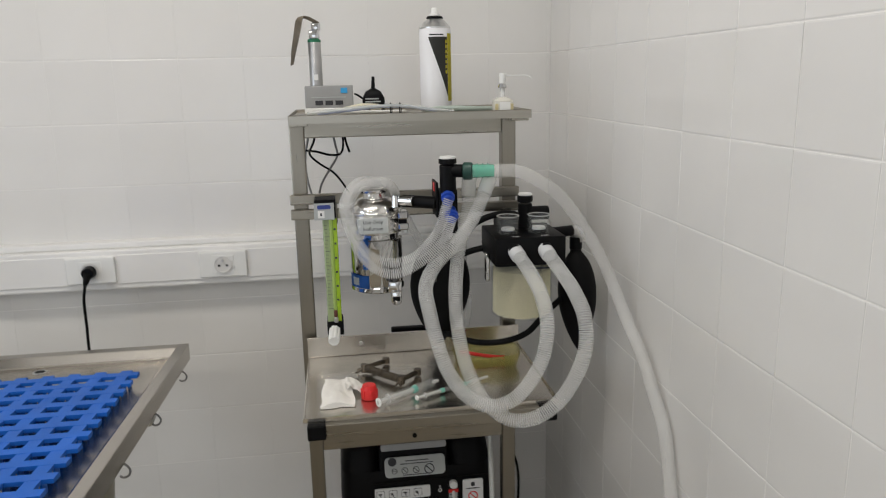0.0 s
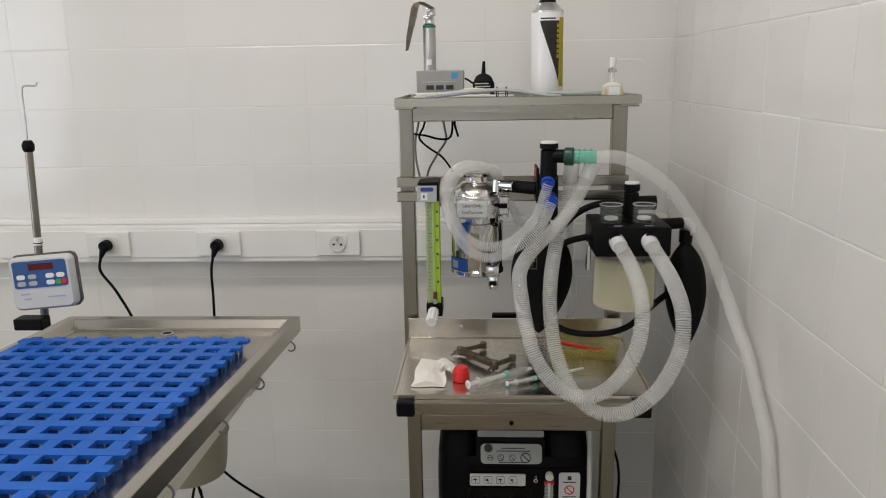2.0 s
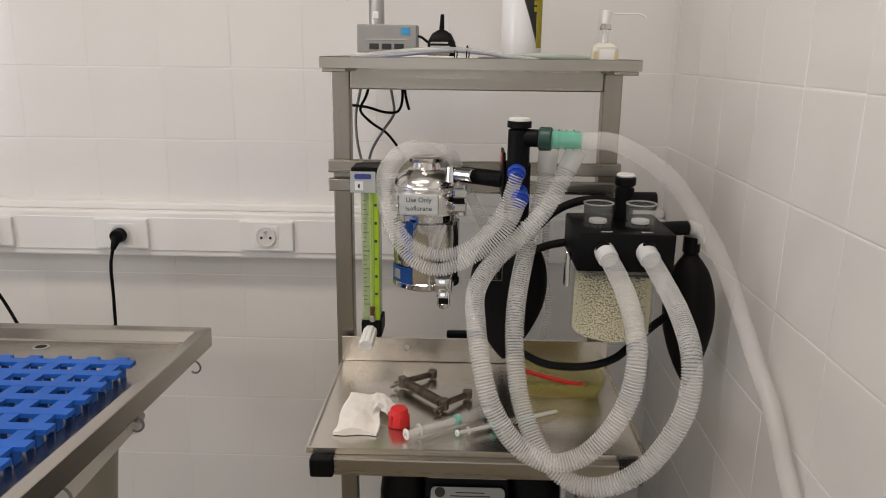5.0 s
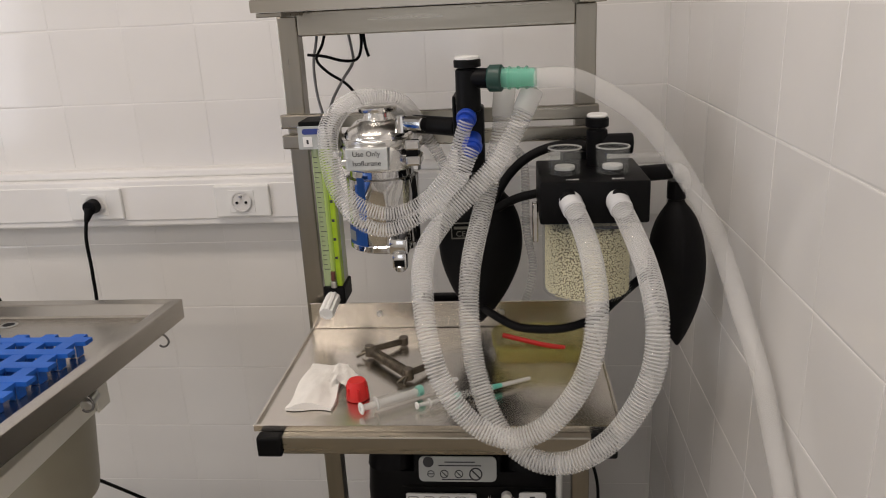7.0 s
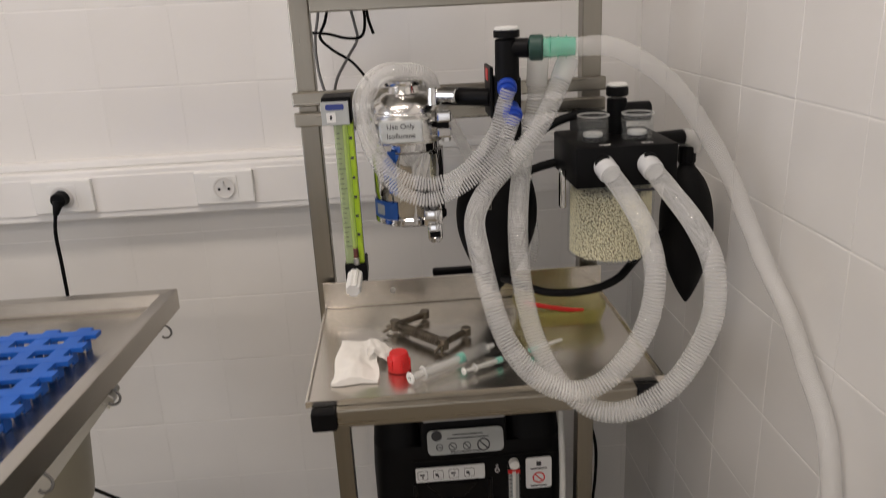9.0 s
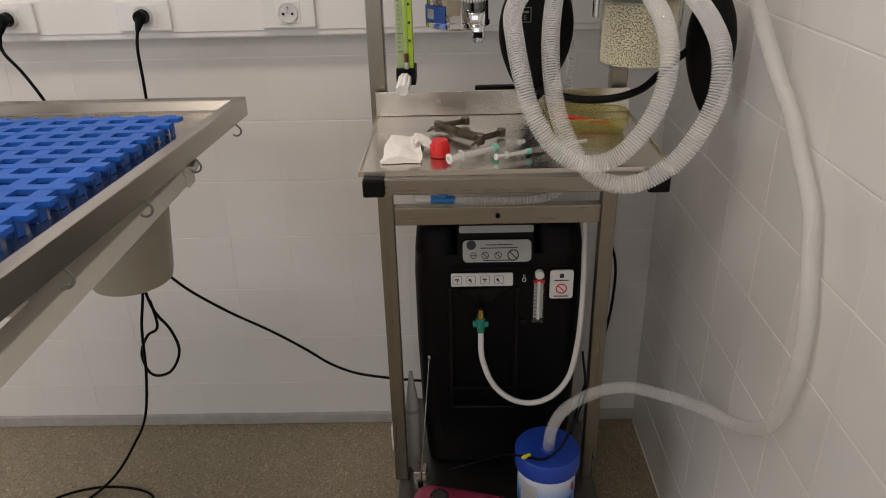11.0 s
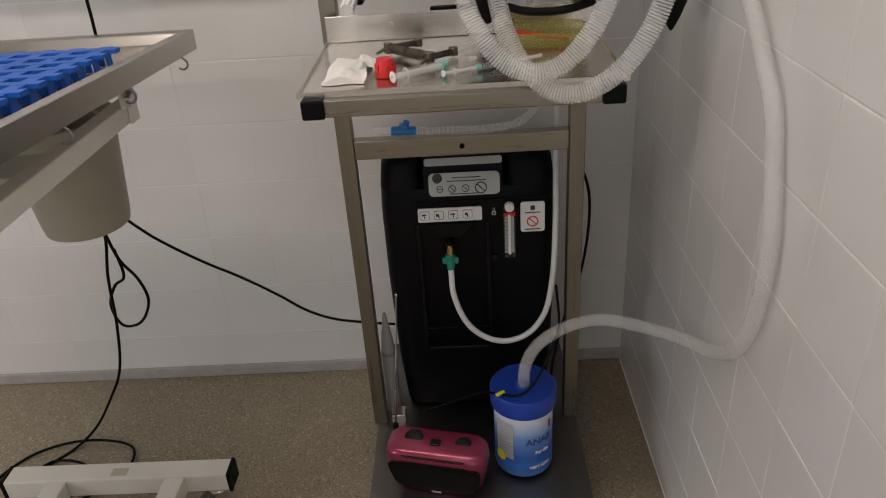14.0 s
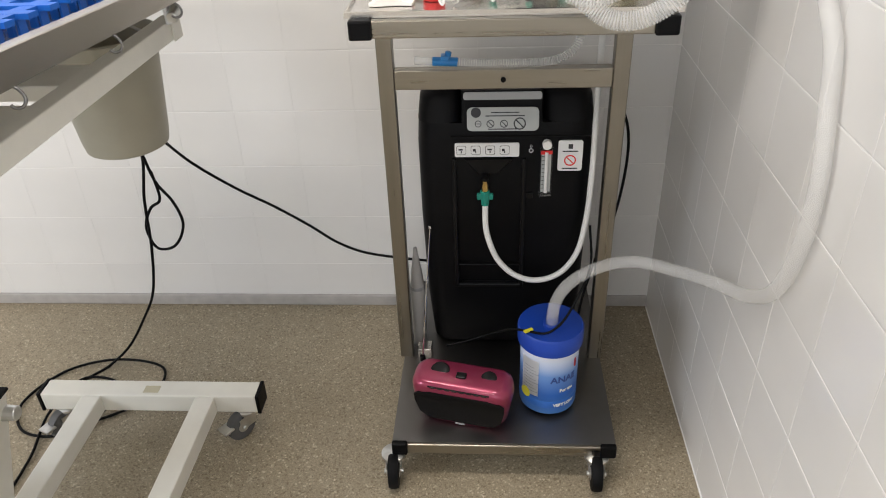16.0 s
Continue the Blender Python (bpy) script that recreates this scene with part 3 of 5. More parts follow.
    part("corrugated_tube", sweep(pts, RIBS, 0.00095, 14, caps=False, rib=0.0038), MILKY, h, smooth=80, second=MILKY_RIB)
    a, b = Vector(pts[0]), Vector(pts[1])
    part("cuff", rod(a + (a - b) * 0.15, a.lerp(b, 0.36), 0.0150, 0.0145, 20), CUFF, h, "smooth white cuff", 40)
    c, d = Vector(pts[-1]), Vector(pts[-2])
    part("cuff", rod(c + (c - d) * 0.2, c.lerp(d, 0.6), 0.0140, 0.0138, 20), FROST, h, "", 40)

shift(-0.003, 0.074, -0.033)
RIBS_THIN = ribbed(0.0098, 0.0017, 0.0037)
clear_a = [(-0.351, -0.648, 1.392), (-0.374, -0.650, 1.332), (-0.417, -0.650, 1.288), (-0.462, -0.648, 1.278), (-0.503, -0.640, 1.297), (-0.525, -0.622, 1.336), (-0.531, -0.595, 1.374), (-0.517, -0.565, 1.401), (-0.485, -0.54, 1.413), (-0.450, -0.52, 1.405), (-0.432, -0.47, 1.37), (-0.42, -0.44, 1.33)]
clear_b = [(-0.345, -0.650, 1.358), (-0.365, -0.662, 1.318), (-0.404, -0.668, 1.284), (-0.455, -0.668, 1.262), (-0.490, -0.662, 1.272), (-0.519, -0.645, 1.305), (-0.535, -0.62, 1.345), (-0.539, -0.59, 1.383), (-0.520, -0.55, 1.407), (-0.49, -0.50, 1.41), (-0.45, -0.46, 1.375), (-0.418, -0.45, 1.335), (-0.392, -0.45, 1.285), (-0.37, -0.46, 1.24), (-0.36, -0.475, 1.20)]
for pts in (clear_a, clear_b):
    h = thing("clear_hose", pts[0], "clear ribbed hose curled round the vaporiser", "hose", "clear hoses")
    part("ribbed_tube", sweep(pts, RIBS_THIN, 0.000925, 12, caps=False, rib=0.0037), CLEAR, h, smooth=80, second=CLEAR_RIB)
    a, b = Vector(pts[0]), Vector(pts[1])
    bl = part("connector", rod(a + Vector((0, 0.028, 0.008)), a.lerp(b, 0.08), 0.0112, 0.0103, 20), BLUE_LID, h, "blue plastic connector", 40)
    part("connector_rim", rod(a + Vector((0, 0.012, 0.003)), a + Vector((-0.001, 0.004, 0)), 0.0126, 0.0126, 20), BLUE_LID, bl)

shift()
scav = thing("scavenging_hose", (-0.308, -0.479, 0.315), "long milky hose from the valve down the tiled wall", "hose")
scav_pts = [(-0.272, -0.577, 1.4065), (-0.231, -0.582, 1.406), (-0.186, -0.578, 1.385), (-0.140, -0.571, 1.350), (-0.099, -0.568, 1.296), (-0.060, -0.572, 1.230), (-0.036, -0.590, 1.165), (-0.024, -0.630, 1.112), (-0.019, -0.680, 1.073), (-0.017, -0.730, 1.022), (-0.016, -0.780, 0.972), (-0.016, -0.806, 0.905), (-0.016, -0.832, 0.82), (-0.016, -0.832, 0.728), (-0.016, -0.792, 0.62), (-0.016, -0.700, 0.540), (-0.035, -0.590, 0.489), (-0.086, -0.510, 0.462), (-0.158, -0.475, 0.458), (-0.229, -0.480, 0.444), (-0.281, -0.487, 0.410), (-0.303, -0.492, 0.368), (-0.308, -0.492, 0.312)]


def scav_r(s, whole):
    if s < 0.27 or s > 1.15:
        return 0.0122
    if 0.395 < s < 0.425:
        return 0.0125
    return 0.0122 - 0.0006 * (0.5 + 0.5 * math.cos(2 * math.pi * s / 0.0045))


part("hose_tube", sweep(scav_pts, scav_r, 0.0015, 14, caps=False), clear("scavenging_hose_plastic", (0.89, 0.885, 0.87), 0.75, 0.25), scav, smooth=80)
shift(-0.002, 0.078, -0.033)
bm = rod((-0.310, -0.648, 1.4405), (-0.268, -0.656, 1.4405), 0.0128, 0.0115, 20)
for x in (-0.300, -0.290, -0.280):
    rod((x, -0.650, 1.4405), (x + 0.002, -0.6505, 1.4405), 0.0138, 0.0138, 20, into=bm)
part("connector", bm, GREEN, scav, "pale green clear connector", 40)

# black valve block on its arm
valve = thing("pressure_valve", (-0.350, -0.620, 1.33), "black adjustable pressure valve block on a rod", "valve")
part("body", rod((-0.350, -0.630, 1.40), (-0.350, -0.630, 1.452), 0.0155, 0.0150, 24), BLACK, valve, smooth=40)
part("manifold", box(-0.366, -0.332, -0.630, -0.596, 1.322, 1.405, 0.003), BLACK, valve, smooth=40)
part("cap", lathe([(0.012, 0), (0.0165, 0.001), (0.0165, 0.009), (0.015, 0.010)], pose(-0.350, -0.630, 1.453), 28), BLACK, valve, smooth=40)
part("cap_disc", lathe([(0.015, 0), (0.015, 0.003), (0.013, 0.004)], pose(-0.350, -0.630, 1.463), 28), WHITE, valve, "white top disc")
arm = part("side_port", rod((-0.350, -0.630, 1.4405), (-0.322, -0.642, 1.4405), 0.0120, 0.0120, 20), BLACK, valve, smooth=40)
part("port_ring", rod((-0.324, -0.6445, 1.4405), (-0.307, -0.6485, 1.4405), 0.0160, 0.0160, 24), DARK_GREEN, arm, "dark green ring", 40)
part("gauge_edge", box(-0.371, -0.3665, -0.622, -0.560, 1.352, 1.418, 0.002), BLACK, valve)
part("red_button", box(-0.3716, -0.3700, -0.600, -0.578, 1.398, 1.414, 0.001), RED, valve, "red button")
part("mount_rod", rod((-0.366, -0.602, 1.377), (-0.428, -0.560, 1.377), 0.0120, 0.0120, 20), BLACK, valve, smooth=40)

def curved_patch(r, a0, a1, z0, z1, m):
    bm = bmesh.new()
    n = 10
    rows = [[bm.verts.new((r * math.sin(radians(a0 + (a1 - a0) * k / n)), -r * math.cos(radians(a0 + (a1 - a0) * k / n)), z)) for k in range(n + 1)] for z in (z0, z1)]
    for k in range(n):
        bm.faces.new((rows[0][k], rows[0][k + 1], rows[1][k + 1], rows[1][k]))
    r2 = bmesh.ops.solidify(bm, geom=bm.faces[:], thickness=0.0004)
    bmesh.ops.transform(bm, matrix=m, verts=bm.verts)
    return bm


# vaporiser
shift(-0.005, 0.063, -0.030)
vap = thing("vaporiser", (-0.478, -0.50, 1.20), "polished chrome vaporiser clamped to the trolley's rails", "vaporiser")
VC = pose(-0.478, -0.515, 0)
part("body", lathe([(0.040, 1.194), (0.049, 1.196), (0.0525, 1.199), (0.0525, 1.206), (0.0505, 1.208), (0.0505, 1.238), (0.0515, 1.240), (0.0515, 1.300), (0.046, 1.302), (0.046, 1.312)], VC, 40), CHROME, vap, smooth=35)
part("collar", lathe([(0.050, 1.312), (0.055, 1.314), (0.056, 1.320), (0.056, 1.342), (0.053, 1.346)], VC, 40), SATIN, vap, smooth=35)
part("dome", lathe([(0.053, 1.3462), (0.0535, 1.3481), (0.0535, 1.3542), (0.049, 1.3553), (0.0485, 1.3602), (0.045, 1.3648), (0.031, 1.3770), (0.0225, 1.3785), (0.0215, 1.3823)], VC, 40), SATIN, vap, smooth=35)
part("filler_cap", lathe([(0.021, 1.3823), (0.020, 1.3876), (0.026, 1.3884), (0.027, 1.3899), (0.027, 1.3952), (0.024, 1.3967)], VC, 36), SATIN, vap, smooth=35)
plate = part("name_plate", box(-0.514, -0.457, -0.583, -0.577, 1.319, 1.350, 0.002), mat("matt_steel_plate", (0.60, 0.62, 0.61), 0.45, 0.6, vary=0.05), vap, "engraved plate")
part("plate_mount", box(-0.515, -0.457, -0.579, -0.555, 1.322, 1.348, 0.002), ZINC, vap)
letters("Use Only", 0.0098, pose(-0.486, -0.5836, 1.3415, 90), LABEL_DARK, plate)
letters("Isoflurane", 0.0098, pose(-0.486, -0.5836, 1.3290, 90), LABEL_DARK, plate)
for x in (-0.511, -0.460):
    part("screw", rod((x, -0.5825, 1.335), (x, -0.585, 1.335), 0.0022), ZINC, plate)
part("clamp", box(-0.437, -0.416, -0.566, -0.530, 1.320, 1.334, 0.003), CHROME, vap)
part("clamp", box(-0.437, -0.416, -0.566, -0.530, 1.341, 1.356, 0.003), CHROME, vap)
part("clamp_gap", box(-0.436, -0.420, -0.560, -0.532, 1.333, 1.342), BLACK, vap)
for x, z in ((-0.521, 1.322), (-0.424, 1.314), (-0.531, 1.334)):
    part("bolt", lathe([(0.0055, 0), (0.0065, 0.001), (0.0065, 0.007), (0.0055, 0.008)], pose(x, -0.556, z), 6), ZINC, vap)
for z in (1.3465,):
    part("seal_ring", lathe([(0.0500, 0), (0.0530, 0.0003), (0.0530, 0.0018), (0.0500, 0.002)], VC @ pose(0, 0, z), 40), GREY_RUBBER, vap)
bm = rod((-0.432, -0.560, 1.377), (-0.408, -0.575, 1.377), 0.010, 0.010)
rod((-0.440, -0.56, 1.365), (-0.440, -0.56, 1.388), 0.009, 0.007, into=bm)
part("clamp_nut", bm, CHROME, vap)
dial = part("dial_label", curved_patch(0.0519, -88, -22, 1.206, 1.232, VC), mat("blue_label", (0.02, 0.10, 0.36), 0.3), vap, "blue label with white marks")
part("dial_mark", curved_patch(0.0523, -66, -46, 1.212, 1.227, VC), LABEL, dial)
part("level_window", curved_patch(0.0519, -34, -20, 1.245, 1.305, VC), mat("blue_window", (0.03, 0.12, 0.40), 0.15), vap, "blue level window")
bm = box(-0.462, -0.436, -0.598, -0.545, 1.205, 1.228, 0.003)
box(-0.458, -0.438, -0.604, -0.585, 1.186, 1.210, 0.003, into=bm)
rod((-0.448, -0.600, 1.184), (-0.448, -0.600, 1.192), 0.007, into=bm)
part("drain_block", bm, CHROME, vap, smooth=35)
part("drain_hole", box(-0.455, -0.441, -0.6050, -0.6035, 1.191, 1.200), BLACK, vap)
bm = rod((-0.463, -0.565, 1.228), (-0.463, -0.565, 1.262), 0.006)
rod((-0.446, -0.565, 1.228), (-0.446, -0.565, 1.256), 0.007, into=bm)
part("drain_knob", bm, GREY_RUBBER, vap)
part("rail_clamp", box(-0.505, -0.450, -0.47, -0.425, 1.315, 1.360, 0.003), STEEL, vap)

# flowmeter
TUBE = mat("yellow_green_plastic", (0.36, 0.54, 0.03), 0.25, vary=0.10, scale=25)
shift(-0.006, 0.047, -0.026)
flow = thing("flowmeter", (-0.565, -0.46, 1.09), "yellow-green flowmeter tube with a white knob", "flowmeter")
part("back_plate", box(-0.578, -0.553, -0.470, -0.440, 1.118, 1.372, 0.002), mat("pale_acrylic", (0.46, 0.52, 0.34), 0.2), flow)
part("bracket", box(-0.576, -0.550, -0.445, -0.409, 1.315, 1.355, 0.002), STEEL, flow)
part("scale_plate", box(-0.563, -0.552, -0.489, -0.4705, 1.122, 1.334, 0.002), TUBE, flow)
part("scale_plate", box(-0.580, -0.5635, -0.489, -0.4705, 1.122, 1.334, 0.002), clear("pale_green_acrylic", (0.50, 0.60, 0.34), 0.5), flow, "pale clear scale strip")
part("top_block", box(-0.594, -0.553, -0.492, -0.440, 1.334, 1.372, 0.002), BLACK, flow)
hp = part("head_plate", box(-0.595, -0.556, -0.494, -0.4925, 1.333, 1.366, 0.0006), LABEL, flow, "pale head plate")
part("badge", rounded_plate(0.026, 0.008, 0.0006, 0.003, pose(-0.5755, -0.494, 1.3585)), mat("navy_badge", (0.03, 0.05, 0.22), 0.4), hp)
part("badge_box", box(-0.588, -0.575, -0.4948, -0.494, 1.337, 1.351), WHITE, hp)
part("badge_mark", box(-0.583, -0.580, -0.4953, -0.4949, 1.341, 1.347), LABEL_DARK, hp)
part("sight_tube", rod((-0.5635, -0.4895, 1.124), (-0.5635, -0.4895, 1.334), 0.0042), clear("sight_tube", (0.62, 0.80, 0.25), 0.62), flow)
for k in range(24):
    w = 0.009 if k % 4 == 0 else 0.005
    part("tick", box(-0.577, -0.577 + w, -0.4898, -0.4888, 1.150 + k * 0.0074, 1.1508 + k * 0.0074), LABEL_DARK, flow)
for k in range(6):
    part("scale_figure", box(-0.559, -0.555, -0.4898, -0.4888, 1.166 + k * 0.029, 1.170 + k * 0.029), LABEL_DARK, flow)
part("float", rod((-0.5635, -0.4945, 1.134), (-0.5635, -0.4945, 1.148), 0.0036), mat("float_dark_red", (0.10, 0.03, 0.025), 0.4), flow)
part("float_seat", rod((-0.5635, -0.4945, 1.123), (-0.5635, -0.4945, 1.133), 0.0046), ZINC, flow)
part("valve_block", box(-0.582, -0.549, -0.492, -0.440, 1.094, 1.122, 0.002), BLACK, flow)
bm = lathe([(0.010, 0), (0.0115, 0.003), (0.0115, 0.040), (0.0105, 0.044), (0.0075, 0.044), (0.0075, 0.0425)], None, 24)
for k, v in enumerate(bm.verts):
    if k % 24 % 3 == 0 and v.co.z < 0.0441 and v.co.xy.length > 0.009:
        v.co.x, v.co.y = v.co.x * 0.84, v.co.y * 0.84
bmesh.ops.transform(bm, matrix=pose(-0.567, -0.490, 1.106, 104, 0, -4), verts=bm.verts)
part("knob", bm, WHITE, flow, "white fluted knob")

# absorber block, jar, bags
shift(0.003, 0.077, -0.033)
absb = thing("absorber_canister", (-0.203, -0.575, 1.14), "black absorber head over a clear jar of pale granules", "absorber")
part("head_block", box(-0.269, -0.133, -0.645, -0.505, 1.256, 1.311, 0.003), BLACK, absb, smooth=40)
JC = pose(-0.203, -0.580, 0)
jar = part("jar", lathe([(0.0, 1.142), (0.054, 1.142), (0.060, 1.146), (0.0605, 1.150), (0.0605, 1.262), (0.0585, 1.262), (0.0585, 1.150), (0.0, 1.146)], JC, 40), GLASS, absb, "clear plastic jar", 40)
part("jar_rim", lathe([(0.061, 1.252), (0.0635, 1.253), (0.0635, 1.262), (0.061, 1.263)], JC, 40), GLASS, jar)
rng = np.random.default_rng(3)
ico = bmesh.new()
bmesh.ops.create_icosphere(ico, subdivisions=1, radius=1)
iv = np.array([v.co[:] for v in ico.verts])
ifc = [[v.index for v in f.verts] for f in ico.faces]
ico.free()
ctr = []
for layer in range(50):
    z = 1.1485 + layer * 0.0025
    if z > 1.238:
        break
    count = 118
    for k in range(count):
        a = 2 * math.pi * (k + rng.uniform(-0.3, 0.3) + 0.5 * (layer % 2)) / count
        r = 0.0560 - abs(rng.normal(0, 0.0009))
        ctr.append((-0.203 + r * math.cos(a), -0.580 + r * math.sin(a), z + rng.uniform(-0.0010, 0.0010)))
for k in range(1200):
    r, a = 0.055 * math.sqrt(rng.uniform()), rng.uniform(0, 2 * math.pi)
    ctr.append((-0.203 + r * math.cos(a), -0.580 + r * math.sin(a), 1.238 + rng.uniform(-0.002, 0.002)))
ctr = np.array(ctr)
verts = (ctr[:, None, :] + iv[None] * rng.uniform(0.0012, 0.0016, (len(ctr), 1, 1))).reshape(-1, 3)
faces = [[i + n * len(iv) for i in f] for n in range(len(ctr)) for f in ifc]
me = bpy.data.meshes.new("granules")
me.from_pydata(verts.tolist(), [], faces)
me.materials.append(mat("pale_granules", (0.86, 0.80, 0.57), 0.8, vary=0.10, scale=300))
gran = new("granules", me)
gran.parent, gran.matrix_parent_inverse = absb, absb.matrix_basis.inverted()
gran.matrix_basis = Matrix.Translation(SHIFT)
tagged(gran, "pale yellow absorbent granules", kind="stuff")
# solid core coloured dark, as the shade in the gaps between granules
part("granule_shade_core", lathe([(0.0540, 1.148), (0.0540, 1.237)], JC, 32), mat("granule_gap_shade", (0.22, 0.19, 0.12), 0.9), absb)
part("jar_print", box(-0.205, -0.155, -0.6355, -0.635, 1.246, 1.250, m=None), LABEL_DARK, jar)
for x in (-0.235, -0.174):
    c = part("valve_dome", lathe([(0.0205, 0), (0.0215, 0.001), (0.0215, 0.034), (0.0195, 0.034), (0.0195, 0.002), (0.0, 0.002)], pose(x, -0.598, 1.3112), 28), GLASS, absb, "clear valve dome", 40)
    part("valve_disc", lathe([(0.0125, 0.006), (0.013, 0.007), (0.013, 0.010), (0.012, 0.011)], pose(x, -0.598, 1.3112), 24), WHITE, c)
    part("valve_seat", lathe([(0.014, 0.0), (0.014, 0.006)], pose(x, -0.598, 1.3112), 20), BLACK, c)
    part("dome_rim", lathe([(0.0195, 0.0335), (0.0218, 0.0335), (0.0218, 0.0350), (0.0195, 0.0350), (0.0195, 0.0335)], pose(x, -0.598, 1.3112), 28, ends=False), FROST, c)
    part("port", rod((x + 0.002, -0.640, 1.290), (x + 0.002, -0.650, 1.288), 0.0120, 0.0115, 20), BLACK, absb)
letters("INSP", 0.008, pose(-0.228, -0.6356, 1.3118, 0), WHITE, absb)
letters("EXPI", 0.008, pose(-0.172, -0.6356, 1.3118, 0), WHITE, absb)
pv = part("relief_valve", rod((-0.189, -0.550, 1.305), (-0.189, -0.550, 1.360), 0.0140, 0.0140, 20), BLACK, absb, smooth=40)
part("valve_cap", rod((-0.189, -0.550, 1.363), (-0.189, -0.550, 1.376), 0.0155, 0.0155, 24), BLACK, pv, smooth=40)
part("cap_disc", rod((-0.189, -0.550, 1.376), (-0.189, -0.550, 1.381), 0.014, 0.0135, 24), WHITE, pv)
part("side_port", rod((-0.189, -0.550, 1.340), (-0.142, -0.552, 1.340), 0.0135, 0.0140, 20), BLACK, pv, smooth=40)
part("bag_port", rod((-0.140, -0.555, 1.298), (-0.085, -0.540, 1.298), 0.0110, 0.0110, 20), BLACK, absb, smooth=40)
part("latch", box(-0.277, -0.269, -0.590, -0.575, 1.215, 1.270, 0.002), CHROME, absb)
part("rear_arm", box(-0.230, -0.190, -0.510, -0.439, 1.285, 1.322, 0.002), BLACK, absb)


def bag(name, x, y, z0, z1, w, d, label, lean=0):
    m = pose(x, y, z0, 0, lean, 0)
    h = z1 - z0
    prof = [(0.0, 0.05), (0.03, 0.16), (0.12, 0.42), (0.28, 0.75), (0.45, 0.96), (0.58, 1.0), (0.72, 0.92), (0.84, 0.72), (0.92, 0.46), (0.97, 0.28), (1.0, 0.26)]
    bm = bmesh.new()
    rings = []
    for q in spline([(s, 0, f) for f, s in prof], 0.035) + [Vector((0.26, 0, 1))]:
        f, s = q.z, q.x
        rings.append([bm.verts.new(m @ Vector((s * w / 2 * math.cos(a), s * d / 2 * math.sin(a) * (1 + 0.06 * math.sin(3 * a)), f * h))) for a in [2 * math.pi * k / 28 for k in range(28)]])
    for p, q in zip(rings, rings[1:]):
        for k in range(28):
            bm.faces.new((p[k], p[(k + 1) % 28], q[(k + 1) % 28], q[k]))
    bm.faces.new(rings[0]), bm.faces.new(rings[-1])
    t = thing(name, (x, y, z0), label, "breathing bag", "breathing bags")
    part("bladder", bm, RUBBER, t, smooth=60)
    top = m @ Vector((0, 0, h))
    part("neck", rod(top - Vector((0, 0, 0.004)), top + Vector((0, 0, 0.022)), 0.013, 0.013), BLACK, t)
    return t


b1 = bag("breathing_bag", -0.357, -0.475, 1.050, 1.285, 0.127, 0.075, "black rubber breathing bag hanging behind the hoses", 2)
INK = mat("grey_print", (0.16, 0.16, 0.14), 0.6)
for x0, x1, z0, z1 in ((-0.393, -0.365, 1.222, 1.223), (-0.393, -0.365, 1.199, 1.200), (-0.393, -0.392, 1.200, 1.222), (-0.366, -0.365, 1.200, 1.222), (-0.389, -0.369, 1.214, 1.217)):
    part("print_line", box(x0, x1, -0.5145, -0.5100, z0, z1), INK, b1)
letters("CE", 0.012, pose(-0.379, -0.5142, 1.2065, 90), INK, b1)
b2 = bag("breathing_bag", -0.066, -0.535, 1.036, 1.262, 0.080, 0.075, "black rubber breathing bag beside the tiled wall", -3)
part("elbow", sweep([(-0.094, -0.541, 1.298), (-0.078, -0.540, 1.297), (-0.071, -0.537, 1.288), (-0.071, -0.536, 1.272)], 0.0112, 0.003, 14), FROST, b2, "clear elbow", 60)
for pts, nm in (([(-0.330, -0.490, 1.245), (-0.324, -0.495, 1.262), (-0.308, -0.500, 1.289), (-0.284, -0.500, 1.312), (-0.252, -0.500, 1.327), (-0.214, -0.505, 1.333), (-0.192, -0.535, 1.330)], 0.0068),
                ([(-0.335, -0.495, 1.232), (-0.316, -0.500, 1.246), (-0.294, -0.505, 1.257), (-0.265, -0.515, 1.266), (-0.245, -0.52, 1.272)], 0.0064),
                ([(-0.348, -0.501, 1.082), (-0.333, -0.543, 1.090), (-0.297, -0.583, 1.088), (-0.240, -0.596, 1.091), (-0.194, -0.590, 1.103), (-0.160, -0.563, 1.120), (-0.131, -0.552, 1.142), (-0.105, -0.541, 1.158)], 0.0062)):
    tagged(part("rubber_hose", sweep(pts, nm, 0.006, 12), RUBBER, smooth=60), "thin black rubber hose joining bag and absorber", "hose", "rubber hoses")

# pot on the base
shift(-0.016, -0.011, 0)
pot = thing("absorbent_tub", (-0.292, -0.468, 0.10), "white and blue tub with a blue screw lid on the base", "tub")
PC = pose(-0.292, -0.468, 0.1)
POTW = mat("tub_label", (0.66, 0.70, 0.74), 0.35, vary=0.06, scale=10)
nt = POTW.node_tree
fade, shades = nt.nodes.new("ShaderNodeMapRange"), nt.nodes.new("ShaderNodeValToRGB")
height = nt.nodes.new("ShaderNodeSeparateXYZ")
nt.links.new(nt.nodes["Texture Coordinate"].outputs["Object"], height.inputs[0])
fade.inputs[1].default_value, fade.inputs[2].default_value = 0.11, 0.27
nt.links.new(height.outputs[2], fade.inputs[0]), nt.links.new(fade.outputs[0], shades.inputs[0])
for place, tone in ((0.34, (0.025, 0.12, 0.46, 1)), (0.66, (0.13, 0.26, 0.56, 1))):
    shades.color_ramp.elements.new(place).color = tone
shades.color_ramp.elements[0].color, shades.color_ramp.elements[-1].color = (0.06, 0.19, 0.52, 1), (0.72, 0.75, 0.80, 1)
